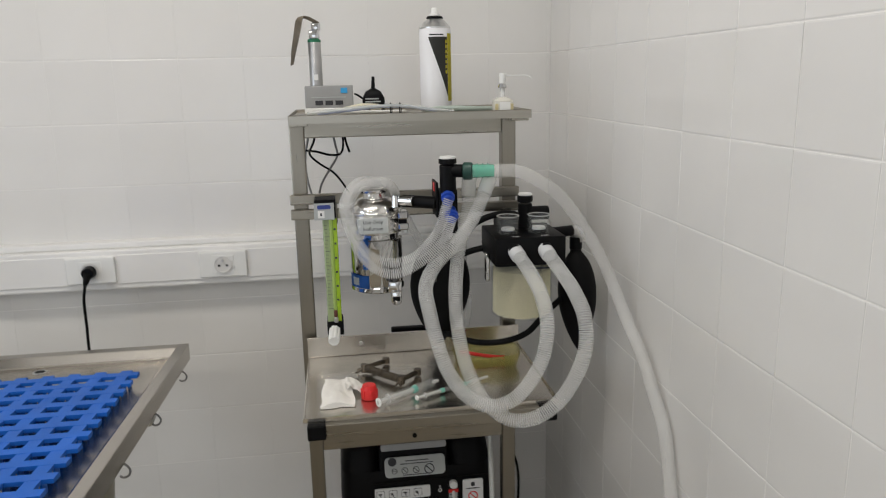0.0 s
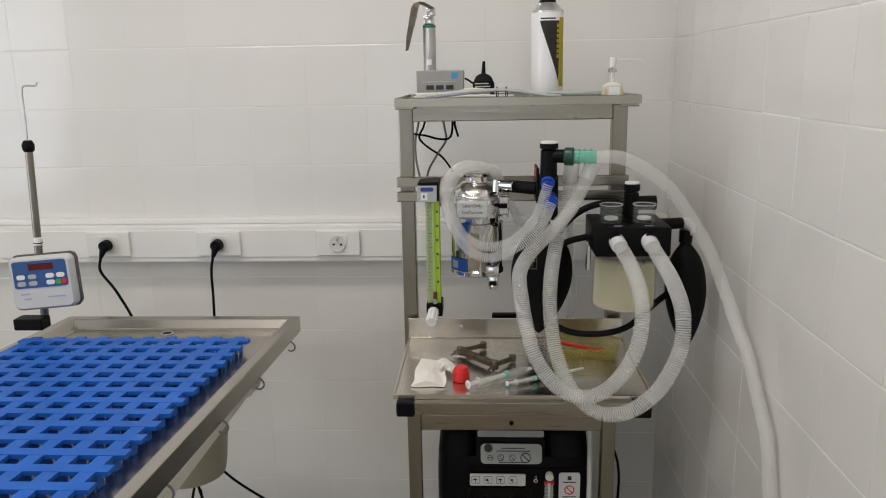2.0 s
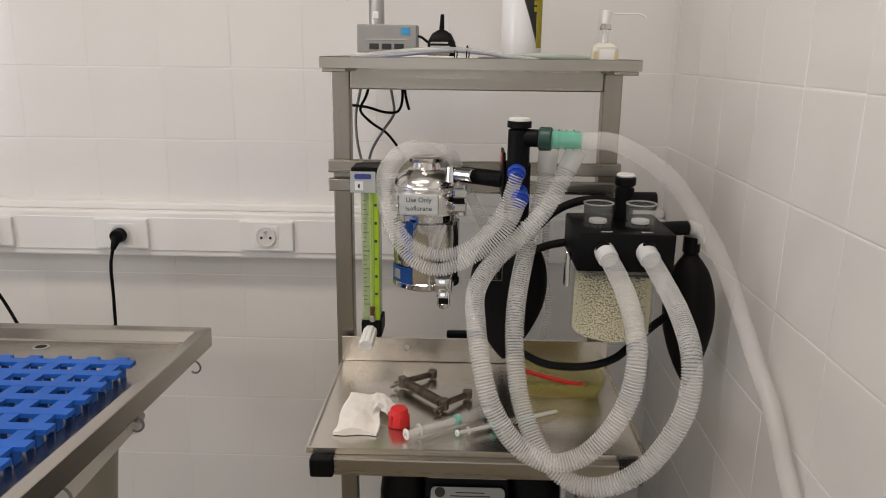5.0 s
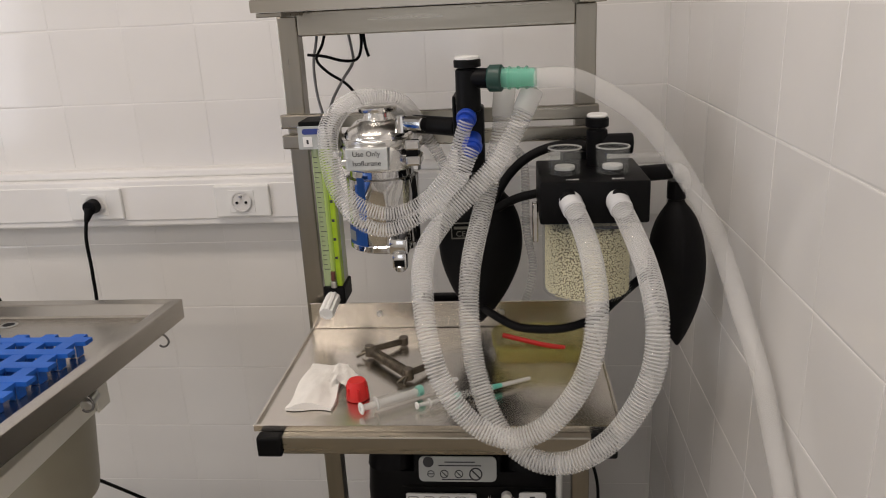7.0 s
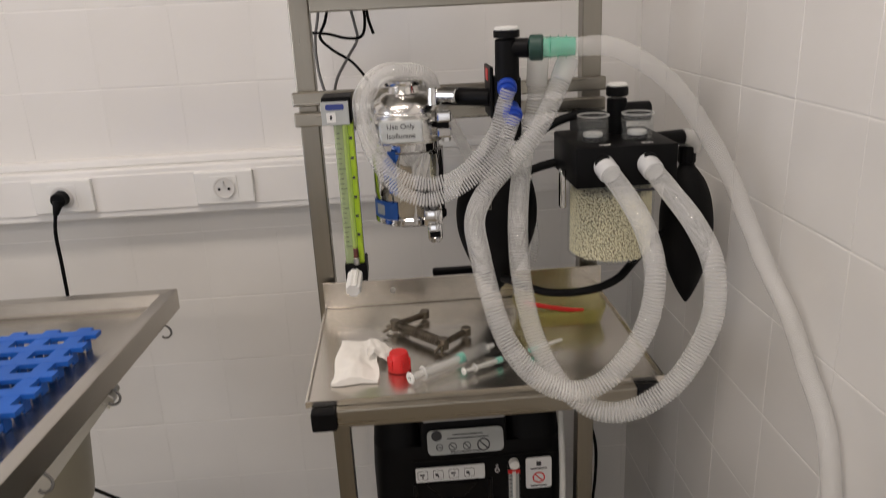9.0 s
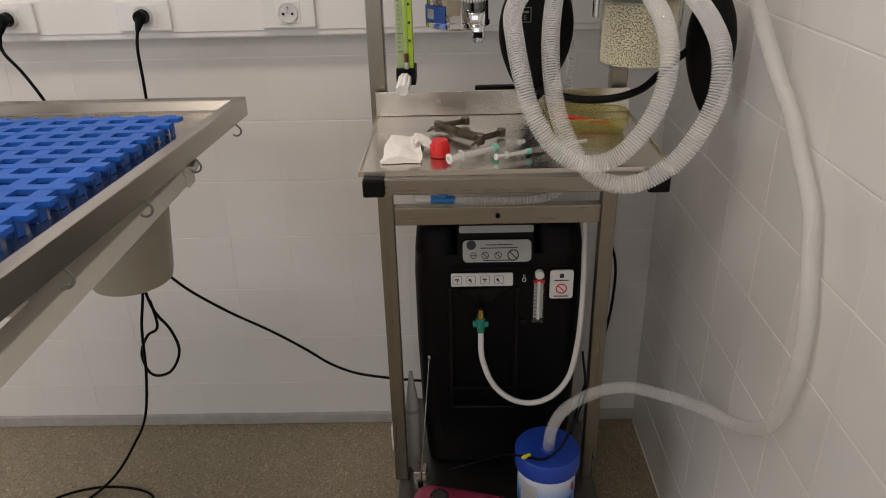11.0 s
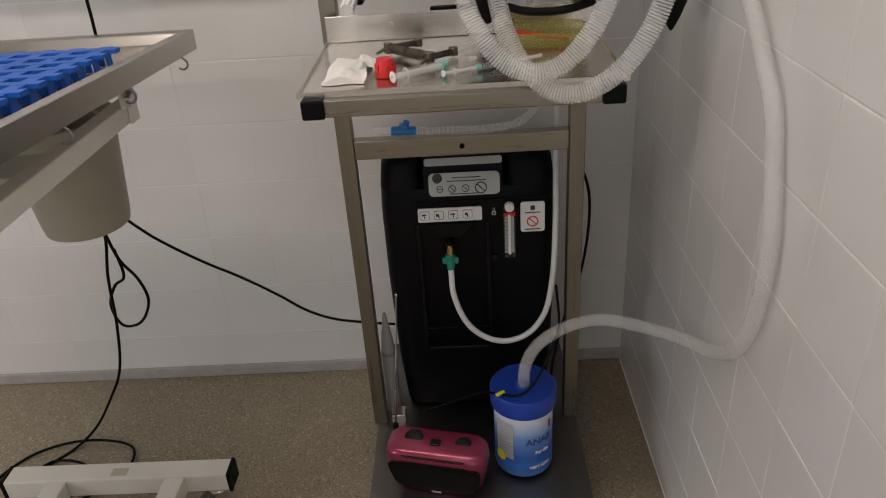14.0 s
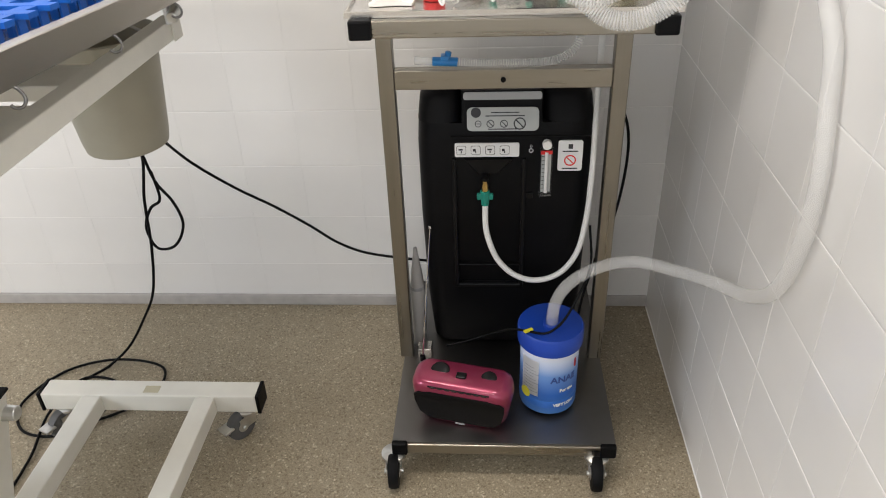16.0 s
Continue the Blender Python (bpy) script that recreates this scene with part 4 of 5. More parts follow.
nt.links.new(shades.outputs[0], nt.nodes["Principled BSDF"].inputs["Base Color"])
part("body", lathe([(0.054, 0.010), (0.060, 0.012), (0.061, 0.016), (0.061, 0.172), (0.058, 0.176)], PC, 40), POTW, pot, smooth=40)
part("foot", lathe([(0.048, 0.0005), (0.050, 0.011)], PC, 32), BLACK, pot)
POTB = mat("tub_blue_print", (0.03, 0.14, 0.50), 0.35, vary=0.25, scale=14)
part("blue_band", lathe([(0.0610, 0.028), (0.0614, 0.029), (0.0614, 0.046), (0.0610, 0.047)], PC, 40), POTB, pot, "printed blue band", 40)
lid = part("lid", lathe([(0.064, 0.170), (0.067, 0.171), (0.068, 0.176), (0.068, 0.207), (0.065, 0.212), (0.030, 0.214), (0.0, 0.214)], PC, 44), BLUE_LID, pot, "blue screw lid", 40)
part("hose_socket", rod((-0.292, -0.480, 0.308), (-0.292, -0.480, 0.322), 0.017, 0.017, 20), BLUE_LID, lid)
NAVY = mat("navy_print", (0.03, 0.07, 0.25), 0.5)
for text, size, z, turn, col in (("ANAE", 0.0225, 0.106, 27, NAVY), ("For the", 0.011, 0.076, 34, WHITE), ("VERY LOW", 0.010, 0.036, 30, WHITE)):
    letters(text, size, PC @ pose(0, 0, z, 0, 0, turn) @ pose(0, 0, 0, 90), col, pot, bend=0.0618, bold=0.0006)


part("paper_patch", curved_patch(0.0622, -64, -24, 0.058, 0.152, PC), mat("patch_paper", (0.76, 0.77, 0.78), 0.6), pot, "white text panel")
for k in range(9):
    part("printed_line", curved_patch(0.0628, -58, -24 - (k % 3) * 5, 0.068 + k * 0.008, 0.0693 + k * 0.008, PC), mat("pale_ink", (0.45, 0.46, 0.48), 0.6), pot)
part("yellow_spot", lathe([(0.013, 0), (0.013, 0.0006)], PC @ pose(0.0622 * math.sin(radians(-52)), -0.0622 * math.cos(radians(-52)), 0.058, 90, 0, -52), 20), mat("yellow_ink", (0.72, 0.68, 0.05), 0.5), pot, "yellow printed spot")
part("flame_mark", curved_patch(0.0624, 50, 56, 0.128, 0.150, PC), RED, pot)

# ---- examination table, tilted up towards the room ----
shift()
TM = pose(-0.897, -0.271, 1.012, -3.6)
W, LEN = 0.550, 1.34
table = thing("examination_table", (-1.17, -0.80, 0.0), "stainless examination table with tilted pan top on a white base", "table")


def at_table(bm):
    bmesh.ops.transform(bm, matrix=TM, verts=bm.verts)
    return bm


bm = bmesh.new()
levels = [(0.0, -0.036), (0.0, -0.001), (0.0015, 0.0), (0.022, -0.0015), (0.024, -0.003), (0.034, -0.019), (0.040, -0.021)]
rings = []
for d, z in levels:
    rings.append([bm.verts.new(v) for v in ((-W + d, -LEN + d, z), (-d, -LEN + d, z), (-d, -d, z), (-W + d, -d, z))])
for a, b in zip(rings, rings[1:]):
    for k in range(4):
        bm.faces.new((a[k], a[(k + 1) % 4], b[(k + 1) % 4], b[k]))
bm.faces.new(rings[-1])
under = [bm.verts.new(v) for v in ((-W + 0.02, -LEN + 0.02, -0.036), (-0.02, -LEN + 0.02, -0.036), (-0.02, -0.02, -0.036), (-W + 0.02, -0.02, -0.036))]
for k in range(4):
    bm.faces.new((rings[0][k], rings[0][(k + 1) % 4], under[(k + 1) % 4], under[k]))
bm.faces.new(under)
part("pan_top", at_table(bm), PAN, table, "brushed steel pan with raised rim")
part("drain", lathe([(0.0150, 0), (0.0150, 0.0012), (0.0135, 0.0020), (0.0105, 0.0016), (0.0100, 0.0004)], TM @ pose(-0.285, -0.075, -0.0208), 24), ZINC, table, "bright steel drain ring", 40)
part("drain_hole", lathe([(0.0098, 0.0), (0.0098, 0.0018)], TM @ pose(-0.285, -0.075, -0.0208), 20), BLACK, table)
for y in (-0.085, -0.325, -0.530, -0.75, -0.98, -1.21):
    h = [(-0.006, y, -0.034), (0.003, y, -0.040), (0.008, y - 0.002, -0.048), (0.005, y - 0.004, -0.055), (-0.003, y - 0.006, -0.056), (-0.008, y - 0.006, -0.051)]
    part("hook", sweep([TM @ Vector(p) for p in h], 0.0018, 0.003, 8), DULL, table, "small steel wire hook", 60)
part("clamp_knob", rod((-0.918, -0.55, 0.975), (-0.918, -0.575, 0.968), 0.010, 0.009), ZINC, table)
part("clamp_bolt", rod((-0.93, -0.56, 1.0), (-0.93, -0.56, 0.955), 0.005), ZINC, table)
BEAM = pose(0, -0.46, 0.924, -0.8)
for x in (-0.975, -1.355):
    part("frame_beam", box(x - 0.015, x + 0.015, -0.98, 0.012, -0.016, 0.016, 0.002, m=BEAM), CREAM, table, "cream painted steel beam")
    part("tilt_bracket", box(x + 0.0155, x + 0.019, -0.030, 0.006, -0.018, 0.062, 0.001, m=BEAM), CREAM, table)
for y in (-0.28, -0.44, -0.60, -0.76):
    part("cross_plate", box(-1.340, -0.990, y - 0.045, y + 0.045, -0.012, 0.010, 0.002, m=BEAM), CREAM, table)
part("spacer", box(-0.46, -0.10, -0.30, -0.26, -0.066, -0.037, m=TM), CREAM, table)
part("spacer", box(-0.46, -0.10, -1.17, -1.13, -0.150, -0.037, m=TM), CREAM, table)
# pedestal and base
shift(-0.020, -0.011, 0)
bm = loft([(0.121, -1.42, -1.325, -0.90, -0.78, 0.004), (0.400, -1.37, -1.242, -0.90, -0.78, 0.004)])
part("leg", bm, CREAM, table, "cream painted pedestal leg")
part("leg_lip", box(-1.372, -1.240, -0.902, -0.778, 0.4005, 0.406), BLACK, table)
part("clamp_knob", rod((-1.262, -0.79, 0.356), (-1.232, -0.79, 0.356), 0.015, 0.013), ZINC, table)
part("leg", loft([(0.406, -1.365, -1.25, -0.895, -0.785, 0.004), (0.596, -1.35, -1.234, -0.895, -0.785, 0.004)]), CREAM, table)
part("leg_lip", box(-1.355, -1.230, -0.90, -0.780, 0.5965, 0.602), BLACK, table)
part("clamp_knob", rod((-1.252, -0.79, 0.555), (-1.222, -0.79, 0.555), 0.015, 0.013), ZINC, table)
part("lift_arm", box(-1.33, -1.25, -0.88, -0.80, 0.602, 0.942, 0.004), CREAM, table)
base = part("base_bar", box(-1.425, -0.932, -0.500, -0.450, 0.075, 0.122, 0.003), CREAM, table, "white base crossbar")
for x in (-1.425, -0.932):
    s = 1 if x > -1 else -1
    part("end_cap", box(x, x + s * 0.008, -0.502, -0.448, 0.073, 0.124, 0.002), BLACK, base)
part("sticker", box(-1.19, -1.155, -0.490, -0.468, 0.1218, 0.1226), mat("old_label", (0.50, 0.46, 0.33), 0.7), base)
for x in (-1.305, -1.045):
    part("base_beam", box(x - 0.022, x + 0.022, -1.60, -0.500, 0.078, 0.121, 0.003), CREAM, table, "white base beam")
part("base_bar", box(-1.425, -0.932, -1.65, -1.60, 0.075, 0.122, 0.003), CREAM, table)
for x, y, turn in ((-0.965, -0.478, -35), (-1.385, -0.478, -25), (-0.965, -1.62, 20), (-1.385, -1.62, -20)):
    castor(x, y, turn, table, r=0.036, top=0.0745, tyre=GREY_RUBBER, brake=True)

# bucket under the drain
shift(-0.008, -0.020, 0.010)
bucket = thing("bucket", (-1.130, -0.375, 0.668), "grey beige plastic bucket hanging under the table's drain", "bucket")
part("pail", lathe([(0.0, 0.668), (0.070, 0.668), (0.077, 0.672), (0.081, 0.692), (0.098, 0.862), (0.104, 0.864), (0.105, 0.885), (0.102, 0.888), (0.097, 0.88), (0.078, 0.692), (0.0, 0.678)], pose(-1.130, -0.375, 0), 36), BUCKET, bucket, smooth=35)
part("bail", sweep([(-1.234, -0.375, 0.875), (-1.19, -0.375, 0.905), (-1.130, -0.375, 0.915), (-1.08, -0.375, 0.905), (-1.026, -0.375, 0.875)], 0.003, 0.008, 8), ZINC, bucket)

# blue lattice mats on the pan
shift()
PX, PY, BAR = 0.0480, 0.0480, 0.0205


def lattice(x0, y0, nx, ny, right_tabs, left_tabs, top_tabs, name_label):
    """Square lattice with tongues along its edges; origin at its far left corner, rows towards the camera."""
    bm = bmesh.new()
    zt, h = 0.006, BAR / 2
    for i in range(nx + 1):
        box(x0 + i * PX - h, x0 + i * PX + h, y0 - ny * PY - h, y0 + h + (0.014 if top_tabs else PY - BAR - 0.0008), zt - 0.006, zt, into=bm)
    for j in range(ny + 1):
        a = x0 - h - (0.012 if left_tabs and j % 2 == 0 else 0)
        b = x0 + nx * PX + h + (0.016 if right_tabs else PX - BAR - 0.0008)
        box(a, b, y0 - j * PY - h, y0 - j * PY + h, zt - 0.0062, zt + 0.0004, into=bm)
        for i in range(nx + 1):
            box(x0 + i * PX - 0.004, x0 + i * PX + 0.004, y0 - j * PY - h, y0 - j * PY - h + 0.005, -0.020, zt - 0.006, into=bm)
            box(x0 + i * PX + h - 0.003, x0 + i * PX + h, y0 - j * PY - 0.008, y0 - j * PY + 0.008, -0.020, zt - 0.006, into=bm)
    ob = part("lattice_mat", at_table(bm), BLUE)
    return tagged(ob, name_label, "mat", "blue mats on the table")


LB = "blue plastic lattice mat panel lying in the table's pan"
mx0 = -0.512
for k in range(4):
    y0 = -0.215 - k * 6 * PY
    lattice(mx0, y0, 4, 5, False, True, k == 0, LB)
    lattice(mx0 + 5 * PX, y0, 4, 5, True, False, k == 0, LB)

# scale indicator on the far rim
ind = thing("scale_indicator", (-1.40, -0.46, 1.05), "grey scale display with blue keypad clamped to the table", "scale display")
IM = pose(-1.376, -0.455, 1.164, -4, -3, 8)
PALE = mat("pale_grey_plastic", (0.56, 0.56, 0.55), 0.4, vary=0.03)
case = part("case", loft([(-0.02, -0.070, 0.070, -0.062, 0.062, 0.014), (0.010, -0.072, 0.072, -0.064, 0.064, 0.015), (0.020, -0.066, 0.066, -0.058, 0.058, 0.012)], IM @ pose(0, 0, 0, 90)), PALE, ind, smooth=40)
part("rubber_edge", loft([(-0.022, -0.074, 0.074, -0.066, 0.066, 0.016), (-0.010, -0.075, 0.075, -0.067, 0.067, 0.016)], IM @ pose(0, 0, 0, 90)), GREY_RUBBER, ind)
panel = part("key_panel", rounded_plate(0.122, 0.064, 0.0012, 0.006, IM @ pose(0, -0.020, 0.022)), mat("blue_key_panel", (0.03, 0.09, 0.25), 0.35, vary=0.05), ind, "blue key panel")
part("display", rounded_plate(0.056, 0.015, 0.0012, 0.001, IM @ pose(0.004, -0.0211, 0.040)), mat("dark_red_display", (0.10, 0.008, 0.008), 0.2), panel, "dark red display")
for x, z, c in ((-0.044, 0.017, WHITE), (-0.018, 0.017, LABEL), (-0.044, 0.001, LABEL), (-0.018, 0.001, LABEL), (0.022, 0.017, WHITE), (0.046, 0.017, WHITE), (0.022, 0.001, WHITE)):
    part("key", rounded_plate(0.019, 0.011, 0.0016, 0.005, IM @ pose(x, -0.0212, z)), c, panel)
for x, c in ((0.040, mat("green_key", (0.05, 0.35, 0.08), 0.4)), (0.053, RED)):
    part("key", rounded_plate(0.011, 0.011, 0.0016, 0.001, IM @ pose(x, -0.0212, 0.001)), c, panel)
for x, z, w in ((-0.040, -0.024, 0.022), (-0.036, -0.036, 0.016), (0.030, -0.034, 0.040)):
    part("printed_line", box(-w / 2, w / 2, -0.0006, 0, -0.002, 0.002, m=IM @ pose(x, -0.0202, z)), mat("print_grey_blue", (0.35, 0.38, 0.48), 0.5), ind)
part("clamp_block", box(-1.455, -1.385, -0.480, -0.440, 1.048, 1.076, 0.003), BLACK, ind)
pole = part("pole", rod((-1.402, -0.436, 1.05), (-1.386, -0.43, 1.475), 0.0095, 0.0085, 16), STEEL_Z, ind, "steel pole")
part("pole_ring", rod((-1.3945, -0.433, 1.248), (-1.3935, -0.433, 1.268), 0.0105, 0.0105), WHITE, pole)
part("pole_ring", rod((-1.3940, -0.433, 1.252), (-1.3937, -0.433, 1.256), 0.0108, 0.0108), BLACK, pole)
part("pole_knob", lathe([(0.010, 0), (0.013, 0.004), (0.014, 0.016), (0.009, 0.026)], pose(-1.386, -0.43, 1.470), 18), BLACK, ind, "", 40)
part("drip_hook", sweep([(-1.386, -0.43, 1.491), (-1.384, -0.43, 1.556), (-1.382, -0.43, 1.611), (-1.378, -0.43, 1.619), (-1.362, -0.43, 1.620), (-1.350, -0.43, 1.619), (-1.346, -0.43, 1.623), (-1.345, -0.43, 1.630)], 0.0022, 0.004, 8), ZINC, ind, "bent wire hook", 60)

CLAMP = Vector((-1.40, -0.46, 1.05))
ind.matrix_basis = Matrix.Translation(CLAMP) @ Matrix.Scale(0.87, 4) @ Matrix.Translation(-CLAMP) @ ind.matrix_basis

# ---- things on the tray ----
shift(-0.002, 0.063, -0.0345)
TZ = 1.0275
cap = thing("measuring_cap", (-0.512, -0.657, TZ), "red plastic screw cap standing on the tray", "cap")
bm = lathe([(0.0155, 0), (0.016, 0.001), (0.0148, 0.010), (0.0128, 0.024), (0.0115, 0.026), (0.0, 0.026)], pose(-0.512, -0.657, TZ), 28)
part("shell", bm, RED, cap, smooth=40)
for k in range(6):
    a = radians(60 * k + 15)
    part("rib", box(-0.0022, 0.0022, -0.0162, -0.012, 0, 0.018, 0.001, m=pose(-0.512, -0.657, TZ, 0, 0, 60 * k + 15)), RED, cap)

# crumpled tissue
rnd = np.random.default_rng(7)
bm = bmesh.new()
N = 26
grid = []
for j in range(N + 1):
    row = []
    for i in range(N + 1):
        u, v = i / N, j / N
        x = -0.603 + 0.062 * u + 0.012 * v * (1 - u) * 0.6 + 0.002 * math.sin(9 * v)
        y = -0.692 + 0.118 * v - 0.002 * math.sin(7 * u)
        n = noise.noise(Vector((u * 2.3, v * 2.1, 1.7))) + 0.25 * noise.noise(Vector((u * 7, v * 6, 4.0)))
        z = TZ + 0.003 + 0.006 * max(0, n + 0.25) + 0.005 * abs(math.sin(3.2 * u + 1.4 * v))
        row.append(bm.verts.new((x, y, z)))
    grid.append(row)
for j in range(N):
    for i in range(N):
        bm.faces.new((grid[j][i], grid[j][i + 1], grid[j + 1][i + 1], grid[j + 1][i]))
edge = [grid[0][i] for i in range(N + 1)] + [grid[j][N] for j in range(1, N + 1)] + [grid[N][i] for i in range(N - 1, -1, -1)] + [grid[j][0] for j in range(N - 1, 0, -1)]
foot = [bm.verts.new((v.co.x, v.co.y, TZ)) for v in edge]
for k in range(len(edge)):
    bm.faces.new((edge[k], edge[(k + 1) % len(edge)], foot[(k + 1) % len(edge)], foot[k]))
flap = []
for j in range(9):
    row = []
    for i in range(15):
        u, v = i / 14, j / 8
        x = -0.556 + 0.034 * u
        y = -0.640 + 0.050 * v + 0.006 * math.sin(5 * u)
        z = TZ + 0.014 * math.cos(1.45 * u) + 0.004 * noise.noise(Vector((u * 5, v * 4, 9)))
        row.append(bm.verts.new((x, y, z + 0.001)))
    flap.append(row)
for j in range(8):
    for i in range(14):
        bm.faces.new((flap[j][i], flap[j][i + 1], flap[j + 1][i + 1], flap[j + 1][i]))
TISSUE = mat("white_tissue", (0.80, 0.78, 0.74), 0.9, vary=0.04, scale=60, bump=0.4, bump_scale=350)
tagged(part("tissue", bm, TISSUE, smooth=50), "crumpled white paper tissue lying on the tray", "tissue")

# mouth gag with its spring
GUN = mat("dark_bronze_metal", (0.17, 0.145, 0.115), 0.4, 1.0, vary=0.25, scale=60)
gag = thing("mouth_gag", (-0.49, -0.57, TZ), "dark metal mouth gag with a coil spring", "mouth gag")
A0, A1 = Vector((-0.516, -0.537, TZ + 0.012)), Vector((-0.448, -0.612, TZ + 0.012))
part("bar", rod(A0, A1, 0.0048), GUN, gag)
coil = []
for k in range(150):
    f = k / 149
    c = A0.lerp(A1, 0.05 + 0.9 * f)
    d = (A1 - A0).normalized()
    s = d.cross(Vector((0, 0, 1)))
    a = 2 * math.pi * 19 * f
    coil.append(c + s * math.cos(a) * 0.0068 + Vector((0, 0, 1)) * math.sin(a) * 0.0068)
part("spring", sweep(coil, 0.0012, 0.0022, 6), GUN, gag)
for a, b, r in ((A0, (-0.470, -0.497, TZ + 0.008), 0.0050), (A1, (-0.412, -0.570, TZ + 0.008), 0.0050)):
    a, b = Vector(a), Vector(b)
    h = part("jaw", rod(a, b, r), GUN, gag)
    part("jaw_eye", rod(b - Vector((0, 0, 0.006)), b + Vector((0, 0, 0.007)), 0.0075), GUN, h)
for a in (A0, A1):
    part("collar", rod(a - Vector((0, 0, 0.009)), a + Vector((0, 0, 0.008)), 0.0075), GUN, gag)
for a, b in ((A0, (-0.535, -0.548, TZ + 0.006)), (A0, (-0.530, -0.528, TZ + 0.006)), (A1, (-0.462, -0.626, TZ + 0.005)), (A1, (-0.452, -0.632, TZ + 0.005))):
    part("prong", rod(a, b, 0.0026, 0.002), GUN, gag)


def syringe(p0, p1, r, plunger, label, needle):
    p0, p1 = Vector(p0), Vector(p1)
    d = (p1 - p0).normalized()
    s = thing("syringe", p0, label, "syringe", "syringes on the tray")
    part("barrel", rod(p0.lerp(p1, 0.16), p1, r, r, 18), clear("syringe_barrel_clear", (0.82, 0.83, 0.81), 0.87, 0.08), s, smooth=40)
    part("plunger", rod(p0, p0.lerp(p1, plunger), r * 0.55, r * 0.55, 12), FROST, s)
    part("thumb_plate", rod(p0, p0 + d * 0.003, r * 1.0), WHITE, s)
    part("flange", rod(p0.lerp(p1, 0.16), p0.lerp(p1, 0.16) + d * 0.003, r * 1.2), FROST, s)
    part("stopper", rod(p0.lerp(p1, plunger), p0.lerp(p1, plunger) + d * 0.008, r * 0.9), TEALP, s, "green stopper")
    if needle:
        part("needle_hub", rod(p1, p1 + d * 0.014, 0.0038, 0.003), TEALP, s, "green needle hub")
        part("needle_sheath", rod(p1 + d * 0.014, p1 + d * 0.058, 0.0032, 0.0026), FROST, s)
    else:
        part("nozzle", rod(p1, p1 + d * 0.012, 0.004, 0.003), FROST, s)


TEALP = mat("pale_teal_plastic", (0.10, 0.45, 0.36), 0.35)
syringe((-0.499, -0.706, TZ + 0.0105), (-0.388, -0.632, TZ + 0.0105), 0.0082, 0.62, "large clear syringe with a green stopper on the tray", False)
syringe((-0.428, -0.694, TZ + 0.008), (-0.330, -0.643, TZ + 0.007), 0.0048, 0.5, "thin syringe with a green capped needle on the tray", True)

tub = thing("plastic_tub", (-0.270, -0.508, TZ), "yellowish clear plastic tub holding a red tube", "tub")
bm = loft([(0, -0.322, -0.206, -0.560, -0.490, 0.012), (0.002, -0.324, -0.204, -0.562, -0.488, 0.012), (0.027, -0.330, -0.198, -0.570, -0.482, 0.014),
           (0.027, -0.327, -0.201, -0.567, -0.485, 0.013), (0.003, -0.321, -0.207, -0.559, -0.491, 0.012)], pose(0, 0, TZ))
part("shell", bm, clear("yellow_clear_plastic", (0.62, 0.57, 0.20), 0.80, 0.15), tub, smooth=40)
part("rim", sweep([(-0.329, -0.553, TZ + 0.027), (-0.314, -0.569, TZ + 0.027), (-0.214, -0.569, TZ + 0.027), (-0.199, -0.553, TZ + 0.027), (-0.199, -0.498, TZ + 0.027), (-0.214, -0.483, TZ + 0.027), (-0.314, -0.483, TZ + 0.027), (-0.329, -0.498, TZ + 0.027), (-0.329, -0.551, TZ + 0.027)], 0.002, 0.006, 8), bpy.data.materials["yellow_clear_plastic"], tub, smooth=60)
tagged(part("red_tube", sweep([(-0.316, -0.500, TZ + 0.018), (-0.288, -0.508, TZ + 0.014), (-0.253, -0.519, TZ + 0.010), (-0.220, -0.527, TZ + 0.008)], 0.0038, 0.006, 10), RED, smooth=60), "thin red rubber tube in the plastic tub", "tube")
shift(-0.004, 0.054, -0.026)
tagged(part("black_clip", box(-0.448, -0.360, -0.392, -0.376, 1.052, 1.064, 0.003), BLACK, smooth=40), "small black plastic bar clipped behind the tray", "clip")

# ---- things on the top shelf ----
shift(-0.004, 0.022, -0.022)
SZ = 1.5262
GREYP = mat("grey_device_plastic", (0.30, 0.30, 0.295), 0.45, vary=0.04, scale=20)
dev = thing("monitor_box", (-0.556, -0.28, SZ), "small grey device box with a blue badge", "device")
part("case", box(-0.607, -0.506, -0.300, -0.235, SZ + 0.012, SZ + 0.058, 0.002), GREYP, dev)
part("foot_panel", box(-0.609, -0.503, -0.302, -0.233, SZ, SZ + 0.012, 0.002), WHITE, dev, "white lower edge")
part("badge", box(-0.532, -0.518, -0.3015, -0.2998, SZ + 0.042, SZ + 0.053), mat("sky_blue", (0.03, 0.30, 0.60), 0.4), dev, "blue badge")
for k in range(3):
    part("printed_mark", box(-0.586 + k * 0.021, -0.570 + k * 0.021, -0.3012, -0.2998, SZ + 0.018, SZ + 0.027), LABEL_DARK, dev)
part("printed_line", box(-0.594, -0.522, -0.3010, -0.2998, SZ + 0.033, SZ + 0.035), LABEL, dev)

lar = thing("laryngoscope", (-0.583, -0.215, SZ), "steel laryngoscope standing upright with folded blade", "laryngoscope")
STL = mat("satin_steel", (0.46, 0.46, 0.46), 0.42, 1.0, vary=0.1, scale=40)
part("handle", lathe([(0.0135, 0), (0.014, 0.002), (0.014, 0.150), (0.013, 0.152)], pose(-0.583, -0.215, SZ), 24), STL, lar, smooth=40)
part("ring", lathe([(0.0143, 0.150), (0.0145, 0.151), (0.0145, 0.155), (0.0143, 0.156)], pose(-0.583, -0.215, SZ), 24), mat("green_ring", (0.02, 0.16, 0.08), 0.4), lar, "green ring")
